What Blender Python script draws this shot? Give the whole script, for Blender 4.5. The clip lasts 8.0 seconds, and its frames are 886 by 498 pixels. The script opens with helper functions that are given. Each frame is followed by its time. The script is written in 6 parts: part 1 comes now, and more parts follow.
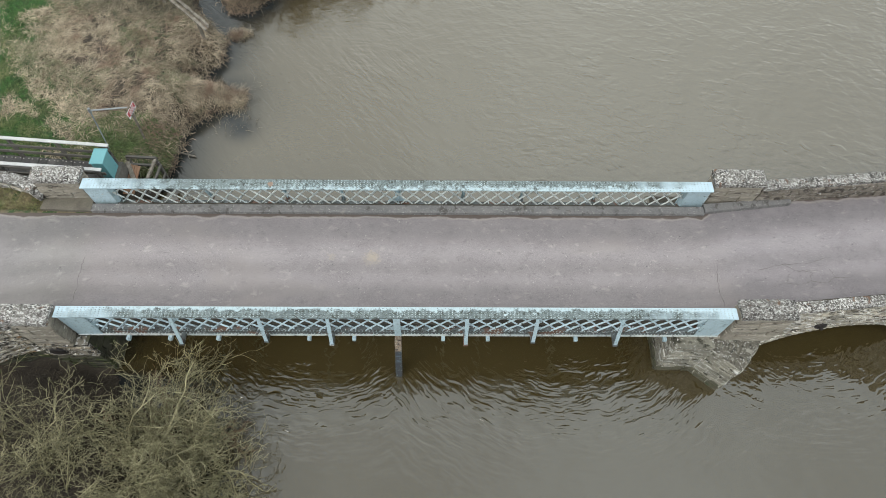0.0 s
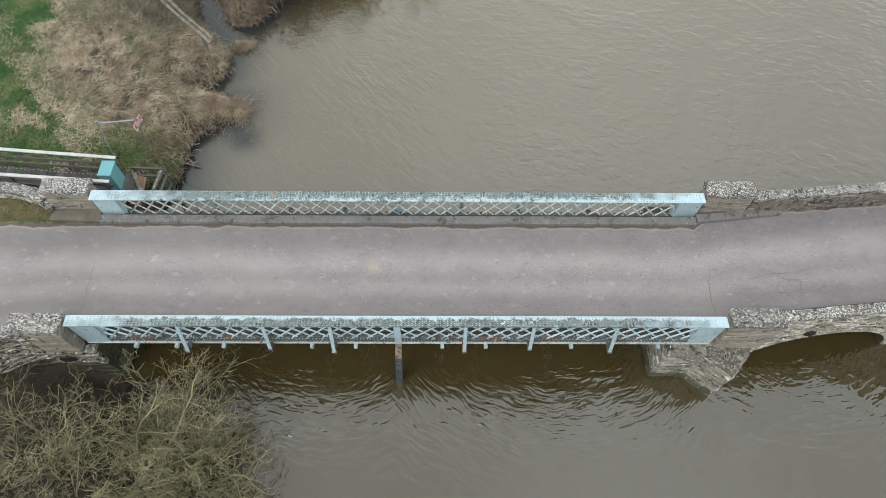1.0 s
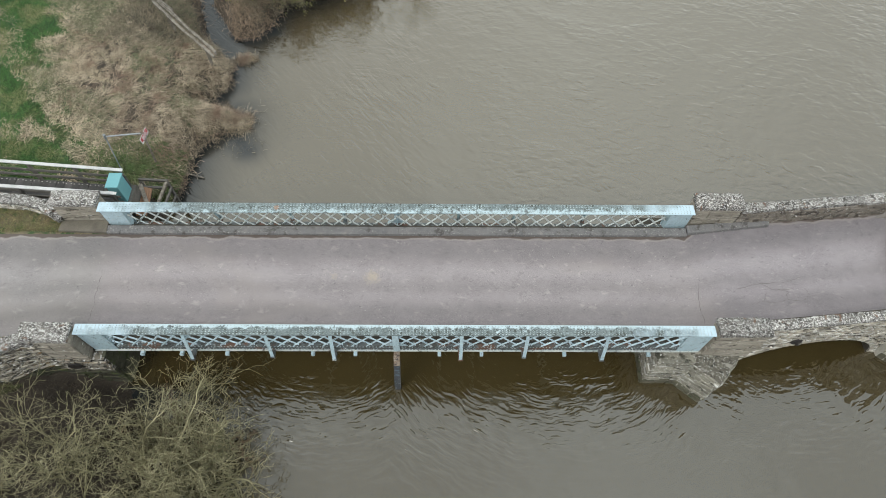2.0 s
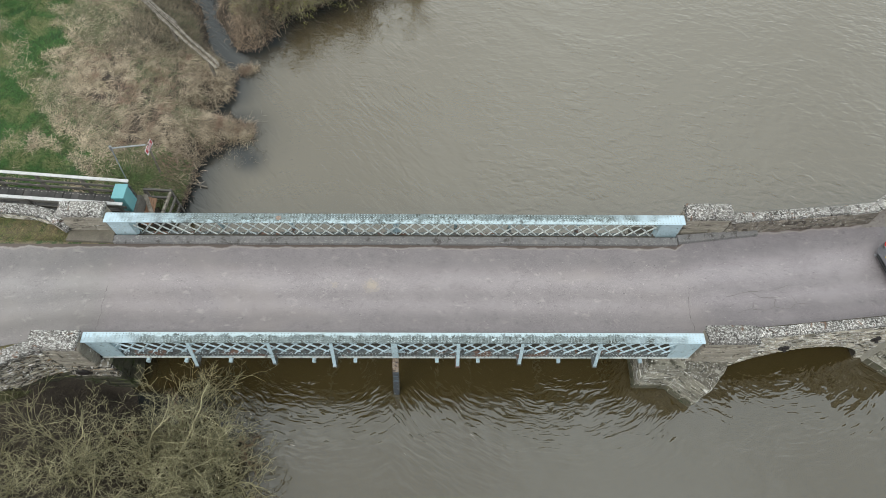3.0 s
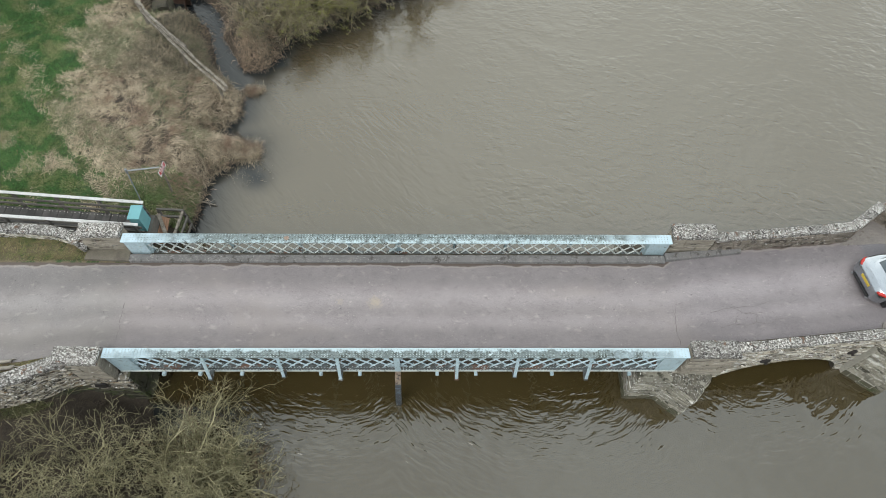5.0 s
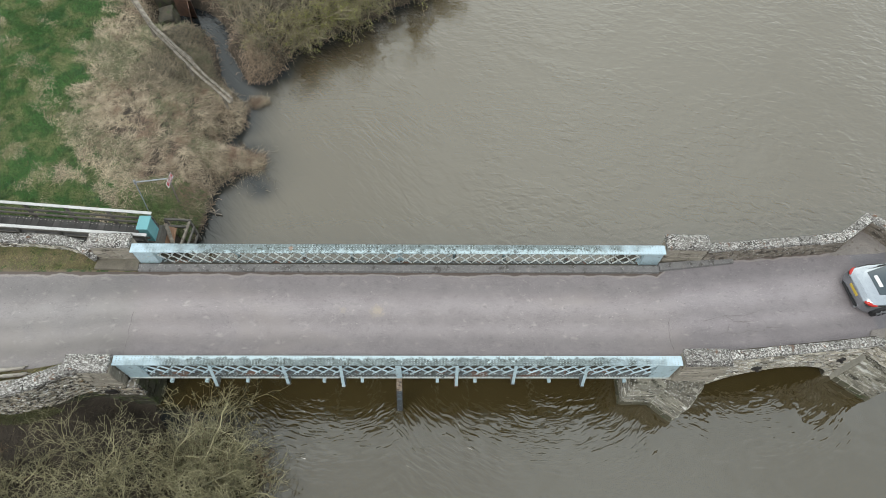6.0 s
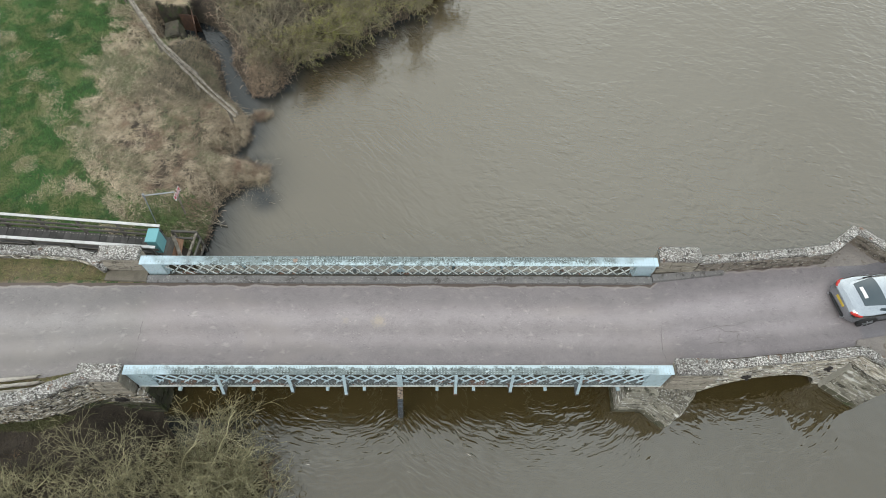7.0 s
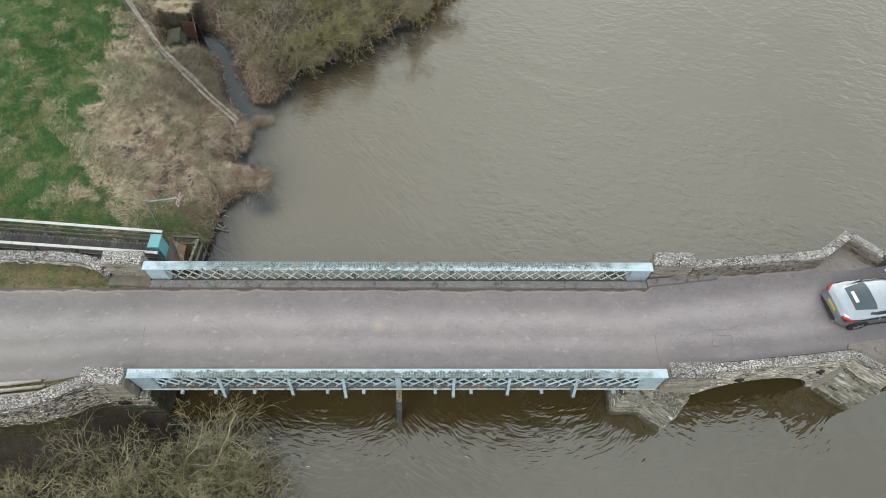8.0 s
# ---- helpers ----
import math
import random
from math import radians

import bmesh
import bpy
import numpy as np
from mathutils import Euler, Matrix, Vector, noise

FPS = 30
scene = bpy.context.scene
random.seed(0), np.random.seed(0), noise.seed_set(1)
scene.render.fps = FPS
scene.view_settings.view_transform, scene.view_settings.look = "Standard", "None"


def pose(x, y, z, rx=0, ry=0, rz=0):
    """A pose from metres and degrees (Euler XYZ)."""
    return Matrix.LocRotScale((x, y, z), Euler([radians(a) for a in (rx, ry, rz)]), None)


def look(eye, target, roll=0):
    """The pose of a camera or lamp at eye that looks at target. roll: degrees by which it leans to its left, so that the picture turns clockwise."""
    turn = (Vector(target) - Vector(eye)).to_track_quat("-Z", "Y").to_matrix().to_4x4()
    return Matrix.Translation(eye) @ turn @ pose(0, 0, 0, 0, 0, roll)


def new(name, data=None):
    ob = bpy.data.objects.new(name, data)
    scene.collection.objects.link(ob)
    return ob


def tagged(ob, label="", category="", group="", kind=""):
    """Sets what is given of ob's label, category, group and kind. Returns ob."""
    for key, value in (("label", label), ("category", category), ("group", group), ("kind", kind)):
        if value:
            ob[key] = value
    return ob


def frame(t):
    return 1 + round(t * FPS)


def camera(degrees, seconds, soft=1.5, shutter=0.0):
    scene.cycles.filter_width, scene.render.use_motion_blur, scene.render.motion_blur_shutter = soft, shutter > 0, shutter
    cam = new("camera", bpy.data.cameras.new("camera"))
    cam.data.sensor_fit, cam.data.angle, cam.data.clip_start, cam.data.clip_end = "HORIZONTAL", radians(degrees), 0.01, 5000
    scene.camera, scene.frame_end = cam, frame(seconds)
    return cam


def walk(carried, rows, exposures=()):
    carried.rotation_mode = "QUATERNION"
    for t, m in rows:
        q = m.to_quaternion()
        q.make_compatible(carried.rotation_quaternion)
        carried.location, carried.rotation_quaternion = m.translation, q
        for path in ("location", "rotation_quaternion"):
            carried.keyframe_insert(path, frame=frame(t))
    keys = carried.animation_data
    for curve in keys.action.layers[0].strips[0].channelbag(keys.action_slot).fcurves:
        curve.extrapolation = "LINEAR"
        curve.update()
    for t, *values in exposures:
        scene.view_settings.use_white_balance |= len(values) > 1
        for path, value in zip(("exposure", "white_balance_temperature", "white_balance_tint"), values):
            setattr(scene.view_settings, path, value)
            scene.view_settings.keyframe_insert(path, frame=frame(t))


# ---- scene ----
cam = camera(71.3, 8.0, soft=0.7)
PATH = [
    (0, (1.047, -7.228, 17.335), (1.073, -6.252, 15.59), 1.6),
    (0.5, (1.022, -7.291, 17.57), (1.05, -6.312, 15.827), 1.7),
    (1, (1.057, -7.289, 17.919), (1.084, -6.305, 16.177), 1.6),
    (1.5, (1.105, -7.344, 18.245), (1.131, -6.352, 16.509), 1.6),
    (3, (1.199, -7.429, 19.235), (1.228, -6.433, 17.5), 1.7),
    (3.5, (1.188, -7.437, 19.567), (1.221, -6.439, 17.834), 1.9),
    (4, (1.188, -7.464, 19.894), (1.22, -6.464, 18.162), 1.8),
    (4.5, (1.164, -7.461, 20.246), (1.197, -6.463, 18.513), 1.8),
    (6, (1.116, -7.577, 21.281), (1.15, -6.569, 19.554), 1.9),
    (6.5, (1.099, -7.586, 21.711), (1.133, -6.577, 19.984), 1.9),
    (7, (1.095, -7.659, 22.112), (1.131, -6.642, 20.39), 2.0),
    (7.5, (1.142, -7.675, 22.489), (1.18, -6.656, 20.768), 2.0),
    (8, (1.151, -7.749, 22.525), (1.188, -6.727, 20.807), 2.0),
]
walk(cam, [(t, look(eye, target, roll)) for t, eye, target, roll in PATH])

# ---- light: bright overcast sky, a weak broad sun behind cloud ----
SUN_UP, SUN_TURN = 52.0, 222.0
world = bpy.data.worlds.new("overcast")
scene.world = world
world.use_nodes = True
wn, wl = world.node_tree.nodes, world.node_tree.links
sky = wn.new("ShaderNodeTexSky")
sky.sky_type, sky.sun_disc = "NISHITA", False
sky.sun_elevation, sky.sun_rotation = radians(SUN_UP), radians(SUN_TURN)
sky.dust_density = 6.0
grey = wn.new("ShaderNodeHueSaturation")
grey.inputs["Saturation"].default_value = 0.22
cloud = wn.new("ShaderNodeMixRGB")
cloud.inputs[0].default_value = 0.88
cloud.inputs[2].default_value = (10.0, 10.7, 11.0, 1)
wl.new(sky.outputs[0], grey.inputs["Color"])
wl.new(grey.outputs[0], cloud.inputs[1])
drift = wn.new("ShaderNodeTexNoise")
drift.inputs["Scale"].default_value, drift.inputs["Detail"].default_value = 2.6, 5.0
cover = wn.new("ShaderNodeMapRange")
cover.inputs["From Min"].default_value, cover.inputs["From Max"].default_value = 0.3, 0.7
cover.inputs["To Min"].default_value, cover.inputs["To Max"].default_value = 0.84, 1.14
tone = wn.new("ShaderNodeMixRGB")
tone.blend_type = "MULTIPLY"
tone.inputs[0].default_value = 1.0
wl.new(wn.new("ShaderNodeTexCoord").outputs["Generated"], drift.inputs["Vector"])
wl.new(drift.outputs["Fac"], cover.inputs["Value"])
wl.new(cloud.outputs[0], tone.inputs[1])
side = wn.new("ShaderNodeSeparateXYZ")
thin = wn.new("ShaderNodeMapRange")
thin.interpolation_type = "SMOOTHSTEP"
thin.inputs["From Min"].default_value, thin.inputs["From Max"].default_value = 0.0, 0.8
thin.inputs["To Min"].default_value, thin.inputs["To Max"].default_value = 0.72, 1.17
both = wn.new("ShaderNodeMath")
both.operation = "MULTIPLY"
wl.new(drift.inputs["Vector"].links[0].from_socket, side.inputs[0])
wl.new(side.outputs["Y"], thin.inputs["Value"])
wl.new(thin.outputs[0], both.inputs[0])
west = wn.new("ShaderNodeMapRange")
west.interpolation_type = "SMOOTHSTEP"
west.inputs["From Min"].default_value, west.inputs["From Max"].default_value = -0.40, 0.22
west.inputs["To Min"].default_value, west.inputs["To Max"].default_value = 0.80, 1.05
wl.new(side.outputs["X"], west.inputs["Value"])
heavy = wn.new("ShaderNodeMath")
heavy.operation = "MULTIPLY"
wl.new(cover.outputs[0], heavy.inputs[0])
wl.new(west.outputs[0], heavy.inputs[1])
wl.new(heavy.outputs[0], both.inputs[1])
wl.new(both.outputs[0], tone.inputs[2])
tint = wn.new("ShaderNodeMixRGB")
tint.inputs[1].default_value, tint.inputs[2].default_value = (0.975, 1.0, 1.03, 1), (1.015, 1.0, 0.96, 1)
veil = wn.new("ShaderNodeMapRange")
veil.inputs["From Min"].default_value, veil.inputs["From Max"].default_value = 0.15, 0.75
wl.new(side.outputs["Y"], veil.inputs["Value"])
wl.new(veil.outputs[0], tint.inputs[0])
warm = wn.new("ShaderNodeMixRGB")
warm.blend_type = "MULTIPLY"
warm.inputs[0].default_value = 1.0
wl.new(tone.outputs[0], warm.inputs[1])
wl.new(tint.outputs[0], warm.inputs[2])
wl.new(warm.outputs[0], wn["Background"].inputs[0])
wn["Background"].inputs[1].default_value = 0.15
sun = new("sun", bpy.data.lights.new("sun", "SUN"))
sun.data.energy, sun.data.angle, sun.data.color = 1.6, radians(35), (1.0, 0.985, 0.95)
a, e = radians(SUN_TURN), radians(SUN_UP)
sun.matrix_world = look((math.sin(a) * 60 * math.cos(e), math.cos(a) * 60 * math.cos(e), 60 * math.sin(e)), (0, 0, 0))
scene.view_settings.exposure = 0.0

WATER = -2.8


# ---- materials ----
def surf(name, base, other, scale=1.5, rough=0.8, metal=0.0, bump=0.3, grain=40.0, layers=(), vary=0.0, island=0.0, stretch=(1, 1, 1), spec=0.5, mottle=1.0):
    """A node material on world position: base and other mixed by broad noise, a fine grain, stains in layers
    (colour, scale, low, high), and a change from piece to piece."""
    m = bpy.data.materials.new(name)
    m.use_nodes = True
    n, l = m.node_tree.nodes, m.node_tree.links
    bsdf = n["Principled BSDF"]
    geo = n.new("ShaderNodeNewGeometry")
    mp = n.new("ShaderNodeMapping")
    mp.inputs["Scale"].default_value = stretch
    l.new(geo.outputs["Position"], mp.inputs[0])

    def noisy(sc, detail=6.0, dist=0.0):
        t = n.new("ShaderNodeTexNoise")
        t.inputs["Scale"].default_value, t.inputs["Detail"].default_value, t.inputs["Distortion"].default_value = sc, detail, dist
        t.inputs["Roughness"].default_value = 0.62
        l.new(mp.outputs[0], t.inputs["Vector"])
        return t.outputs["Fac"]

    def step(fac, lo, hi):
        r = n.new("ShaderNodeMapRange")
        r.interpolation_type = "SMOOTHSTEP"
        r.inputs["From Min"].default_value, r.inputs["From Max"].default_value = lo, hi
        l.new(fac, r.inputs["Value"])
        return r.outputs[0]

    def mix(fac, c1, c2, blend="MIX"):
        x = n.new("ShaderNodeMixRGB")
        x.blend_type = blend
        for sock, v in ((x.inputs[0], fac), (x.inputs[1], c1), (x.inputs[2], c2)):
            if isinstance(v, (int, float)):
                sock.default_value = v
            elif isinstance(v, tuple):
                sock.default_value = (*v, 1)
            else:
                l.new(v, sock)
        return x.outputs[0]

    col = mix(step(noisy(scale), 0.3, 0.7), base, other)
    fine = noisy(grain, 3.0)
    g = n.new("ShaderNodeMapRange")
    g.inputs["From Min"].default_value, g.inputs["From Max"].default_value = 0.25, 0.75
    g.inputs["To Min"].default_value, g.inputs["To Max"].default_value = 1 - 0.28 * mottle, 1 + 0.25 * mottle
    l.new(fine, g.inputs["Value"])
    col = mix(1.0, col, g.outputs[0], "MULTIPLY")
    for c, sc, lo, hi in layers:
        col = mix(step(noisy(sc, 8.0, 0.4), lo, hi), col, c)
    for src, amount in (("obj", vary), ("isl", island)):
        if amount:
            rnd = n.new("ShaderNodeObjectInfo").outputs["Random"] if src == "obj" else geo.outputs["Random Per Island"]
            v = n.new("ShaderNodeMapRange")
            v.inputs["To Min"].default_value, v.inputs["To Max"].default_value = 1 - amount, 1 + amount
            l.new(rnd, v.inputs["Value"])
            col = mix(1.0, col, v.outputs[0], "MULTIPLY")
    l.new(col, bsdf.inputs["Base Color"])
    bsdf.inputs["Roughness"].default_value, bsdf.inputs["Metallic"].default_value = rough, metal
    bsdf.inputs["Specular IOR Level"].default_value = spec
    if bump:
        b = n.new("ShaderNodeBump")
        b.inputs["Strength"].default_value, b.inputs["Distance"].default_value = bump, 0.02
        l.new(fine, b.inputs["Height"])
        l.new(b.outputs[0], bsdf.inputs["Normal"])
    return m


PAINT = surf("pale_blue_paint", (0.42, 0.53, 0.57), (0.34, 0.445, 0.48), 1.2, 0.5, bump=0.15, grain=30, vary=0.08,
             layers=(((0.13, 0.155, 0.145), 9.0, 0.57, 0.68), ((0.50, 0.49, 0.44), 16.0, 0.62, 0.67), ((0.16, 0.08, 0.04), 5.0, 0.70, 0.76)))
BAR = surf("bar_paint", (0.50, 0.61, 0.65), (0.38, 0.48, 0.52), 1.6, 0.5, bump=0.2, grain=34, vary=0.12,
           layers=(((0.10, 0.115, 0.105), 8.0, 0.57, 0.66), ((0.60, 0.61, 0.57), 15.0, 0.60, 0.66)))
BAR_PALE = surf("chalky_bar_paint", (0.58, 0.60, 0.56), (0.42, 0.47, 0.47), 1.6, 0.6, bump=0.2, grain=34, vary=0.12,
                layers=(((0.11, 0.115, 0.10), 7.0, 0.55, 0.64), ((0.66, 0.66, 0.61), 15.0, 0.58, 0.65)))
# grime and rust, with the base deepened to carry the lattice's inner shade
GRIME_SHADED = surf("weathered_shaded_paint", (0.065, 0.075, 0.075), (0.12, 0.14, 0.14), 3.5, 0.7, bump=0.3, grain=45,
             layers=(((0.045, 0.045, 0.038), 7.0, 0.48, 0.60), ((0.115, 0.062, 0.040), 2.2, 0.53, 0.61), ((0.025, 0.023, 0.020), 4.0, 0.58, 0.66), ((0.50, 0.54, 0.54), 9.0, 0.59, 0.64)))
RIVET = surf("worn_rivet_heads", (0.52, 0.60, 0.61), (0.17, 0.205, 0.20), 1.6, 0.5, bump=0.0, layers=(((0.10, 0.115, 0.105), 4.0, 0.54, 0.62),))
STONE = surf("bridge_stone", (0.28, 0.25, 0.196), (0.42, 0.384, 0.312), 1.6, 0.9, bump=0.9, grain=14, vary=0.38, stretch=(0.55, 0.55, 2.6),
             layers=(((0.055, 0.048, 0.036), 3.6, 0.515, 0.61), ((0.64, 0.62, 0.57), 8.0, 0.52, 0.58), ((0.10, 0.105, 0.055), 1.6, 0.60, 0.72)))
# mossy wall-foot stone; its dark tone also paints the abutment's shaded face
MOSSY_SHADED = surf("mossy_and_shaded_stone", (0.044, 0.043, 0.027), (0.075, 0.071, 0.045), 1.6, 0.8, bump=0.8, grain=14, vary=0.25, layers=(((0.055, 0.068, 0.024), 2.6, 0.50, 0.64), ((0.22, 0.21, 0.18), 9.0, 0.64, 0.70)))
BLOCK = surf("cutwater_block", (0.185, 0.172, 0.135), (0.28, 0.264, 0.212), 1.8, 0.9, bump=0.8, grain=16, vary=0.25, stretch=(0.7, 0.7, 1.8),
             layers=(((0.050, 0.047, 0.032), 2.4, 0.53, 0.63), ((0.56, 0.55, 0.50), 2.0, 0.545, 0.66), ((0.60, 0.59, 0.55), 13.0, 0.585, 0.635)))
LICHEN = surf("lichened_stone", (0.115, 0.105, 0.094), (0.19, 0.175, 0.155), 2.0, 0.95, bump=0.9, grain=24, vary=0.2,
              layers=(((0.045, 0.040, 0.034), 5.0, 0.47, 0.58), ((0.52, 0.51, 0.475), 16.0, 0.50, 0.60), ((0.58, 0.57, 0.54), 34.0, 0.56, 0.62), ((0.05, 0.046, 0.038), 30.0, 0.57, 0.62), ((0.15, 0.09, 0.06), 3.4, 0.60, 0.66)))
SHALE = surf("shaly_wall_stone", (0.225, 0.197, 0.148), (0.38, 0.345, 0.275), 2.4, 0.92, bump=1.0, grain=20, vary=0.42, stretch=(0.8, 0.8, 2.6),
             layers=(((0.038, 0.034, 0.027), 5.5, 0.47, 0.57), ((0.60, 0.585, 0.54), 10.0, 0.545, 0.60), ((0.17, 0.11, 0.055), 3.0, 0.57, 0.66)))
ASHLAR = surf("weathered_ashlar", (0.235, 0.208, 0.165), (0.335, 0.302, 0.245), 1.6, 0.92, bump=0.7, grain=18, vary=0.12, stretch=(0.5, 0.5, 2.8),
              layers=(((0.085, 0.072, 0.056), 3.2, 0.53, 0.66), ((0.50, 0.48, 0.43), 9.0, 0.60, 0.66)))
BROWN = surf("brown_parapet_stone", (0.155, 0.133, 0.107), (0.225, 0.198, 0.162), 1.5, 0.92, bump=0.8, grain=18, vary=0.22,
             layers=(((0.06, 0.050, 0.040), 3.4, 0.50, 0.63), ((0.46, 0.44, 0.40), 16.0, 0.60, 0.645), ((0.60, 0.58, 0.54), 7.0, 0.655, 0.70)))
MORTAR = surf("mortar_core", (0.048, 0.042, 0.032), (0.085, 0.075, 0.058), 2.0, 0.95, bump=0.6, grain=30)
BEDDING = surf("brown_bedding", (0.125, 0.11, 0.085), (0.18, 0.16, 0.125), 2.0, 0.95, bump=0.6, grain=30)
POINTING = surf("pale_pointing", (0.40, 0.385, 0.325), (0.50, 0.48, 0.42), 3.0, 0.95, bump=0.4)
MORTAR_PALE = surf("trodden_stone", (0.20, 0.18, 0.165), (0.26, 0.235, 0.21), 2.0, 0.9, bump=0.5, grain=30, layers=(((0.14, 0.12, 0.10), 4.0, 0.55, 0.68),))
TIMBER = surf("weathered_timber", (0.075, 0.07, 0.06), (0.125, 0.115, 0.10), 1.2, 0.85, bump=0.4, grain=60, vary=0.25, stretch=(0.4, 1, 1), layers=(((0.22, 0.21, 0.19), 9.0, 0.62, 0.70),))
SILVER = surf("silvered_wood", (0.26, 0.232, 0.19), (0.12, 0.103, 0.08), 5.0, 0.85, bump=0.5, grain=50, vary=0.2, layers=(((0.07, 0.06, 0.048), 9.0, 0.56, 0.64),))
WHITE = surf("white_rail_paint", (0.56, 0.56, 0.545), (0.42, 0.42, 0.40), 2.0, 0.6, bump=0.15, layers=(((0.2, 0.19, 0.16), 8.0, 0.62, 0.7),))


def road_material():
    m = surf("asphalt", (0.218, 0.196, 0.194), (0.250, 0.226, 0.222), 0.9, 0.88, bump=0.6, grain=45, stretch=(0.6, 1, 1),
             layers=(((0.165, 0.150, 0.149), 6.0, 0.54, 0.76), ((0.42, 0.39, 0.36), 22.0, 0.625, 0.70), ((0.10, 0.092, 0.092), 19.0, 0.625, 0.69), ((0.52, 0.48, 0.43), 9.0, 0.69, 0.715), ((0.262, 0.238, 0.232), 1.6, 0.42, 0.85), ((0.258, 0.230, 0.216), 0.28, 0.50, 0.72), ((0.315, 0.285, 0.268), 4.0, 0.57, 0.72)))
    n, l = m.node_tree.nodes, m.node_tree.links
    bsdf = n["Principled BSDF"]
    old = bsdf.inputs["Base Color"].links[0].from_socket
    uv = n.new("ShaderNodeUVMap")
    uv.uv_map = "lane"
    sep = n.new("ShaderNodeSeparateXYZ")
    nz = n.new("ShaderNodeTexNoise")
    nz.inputs["Scale"].default_value, nz.inputs["Detail"].default_value = 0.7, 5
    geo = n.new("ShaderNodeNewGeometry")
    wob = n.new("ShaderNodeMath")
    wob.operation = "MULTIPLY_ADD"
    wob.inputs[1].default_value = 0.10
    sub = n.new("ShaderNodeMath")
    sub.inputs[1].default_value = -0.05
    ramp = n.new("ShaderNodeValToRGB")
    ramp.color_ramp.interpolation = "B_SPLINE"
    stops = ((0.0, 0.98), (0.10, 0.92), (0.19, 0.72), (0.31, 1.22), (0.42, 0.80), (0.55, 1.28), (0.66, 1.10), (0.80, 0.72), (1.0, 0.99))
    el = ramp.color_ramp.elements
    while len(el) < len(stops):
        el.new(0.5)
    for e_, (p_, v_) in zip(el, stops):
        e_.position, e_.color = p_, (v_ * 0.75, v_ * 0.75, v_ * 0.75, 1)
    gain = n.new("ShaderNodeMixRGB")
    gain.blend_type = "MULTIPLY"
    gain.inputs[0].default_value = 1.0
    up = n.new("ShaderNodeMixRGB")
    up.blend_type = "MULTIPLY"
    up.inputs[0].default_value = 1.0
    up.inputs[2].default_value = (1.42, 1.405, 1.415, 1)
    l.new(uv.outputs[0], sep.inputs[0])
    l.new(geo.outputs["Position"], nz.inputs["Vector"])
    l.new(nz.outputs["Fac"], wob.inputs[0])
    l.new(sep.outputs["Y"], wob.inputs[2])
    l.new(wob.outputs[0], sub.inputs[0])
    l.new(sub.outputs[0], ramp.inputs[0])
    l.new(old, gain.inputs[1])
    l.new(ramp.outputs[0], gain.inputs[2])
    side = n.new("ShaderNodeMapRange")
    side.inputs["From Min"].default_value, side.inputs["From Max"].default_value = -10.4, -9.6
    sx = n.new("ShaderNodeSeparateXYZ")
    l.new(geo.outputs["Position"], sx.inputs[0])
    l.new(sx.outputs["X"], side.inputs["Value"])
    west = n.new("ShaderNodeMixRGB")
    west.inputs[1].default_value, west.inputs[2].default_value = (0.93, 0.96, 0.94, 1), (1, 1, 1, 1)
    l.new(side.outputs[0], west.inputs[0])
    east = n.new("ShaderNodeMapRange")
    east.inputs["From Min"].default_value, east.inputs["From Max"].default_value = 9.6, 11.0
    l.new(sx.outputs["X"], east.inputs["Value"])
    tint = n.new("ShaderNodeMixRGB")
    tint.inputs[2].default_value = (0.96, 0.965, 0.985, 1)
    l.new(east.outputs[0], tint.inputs[0])
    l.new(west.outputs[0], tint.inputs[1])
    newer = n.new("ShaderNodeMapRange")
    newer.inputs["From Min"].default_value, newer.inputs["From Max"].default_value = 17.75, 17.95
    l.new(sx.outputs["X"], newer.inputs["Value"])
    seal = n.new("ShaderNodeMixRGB")
    seal.inputs[2].default_value = (0.80, 0.85, 0.90, 1)
    l.new(newer.outputs[0], seal.inputs[0])
    l.new(tint.outputs[0], seal.inputs[1])
    laid = n.new("ShaderNodeMixRGB")
    laid.blend_type = "MULTIPLY"
    laid.inputs[0].default_value = 1.0
    l.new(gain.outputs[0], laid.inputs[1])
    l.new(seal.outputs[0], laid.inputs[2])
    l.new(laid.outputs[0], up.inputs[1])
    # a sandy spill and a damp gutter line along the far kerb
    last = up.outputs[0]
    for at, rad, c in (((-0.95, 2.13, 0.03), 0.32, (0.42, 0.35, 0.26)), ((-2.25, 2.15, 0.03), 0.16, (0.36, 0.31, 0.25))):
        dist = n.new("ShaderNodeVectorMath")
        dist.operation = "DISTANCE"
        dist.inputs[1].default_value = at
        l.new(geo.outputs["Position"], dist.inputs[0])
        ad = n.new("ShaderNodeMath")
        ad.operation = "MULTIPLY_ADD"
        ad.inputs[1].default_value = 0.5
        n2 = n.new("ShaderNodeTexNoise")
        n2.inputs["Scale"].default_value, n2.inputs["Detail"].default_value = 14, 4
        l.new(geo.outputs["Position"], n2.inputs["Vector"])
        l.new(n2.outputs["Fac"], ad.inputs[0])
        l.new(dist.outputs["Value"], ad.inputs[2])
        r = n.new("ShaderNodeMapRange")
        r.inputs["From Min"].default_value, r.inputs["From Max"].default_value = rad + 0.25, rad * 0.3 + 0.2
        r.inputs["To Max"].default_value = 0.6
        l.new(ad.outputs[0], r.inputs["Value"])
        mx = n.new("ShaderNodeMixRGB")
        mx.inputs[2].default_value = (*c, 1)
        l.new(r.outputs[0], mx.inputs[0])
        l.new(last, mx.inputs[1])
        last = mx.outputs[0]
    n3 = n.new("ShaderNodeTexNoise")
    n3.inputs["Scale"].default_value, n3.inputs["Detail"].default_value = 1.3, 9
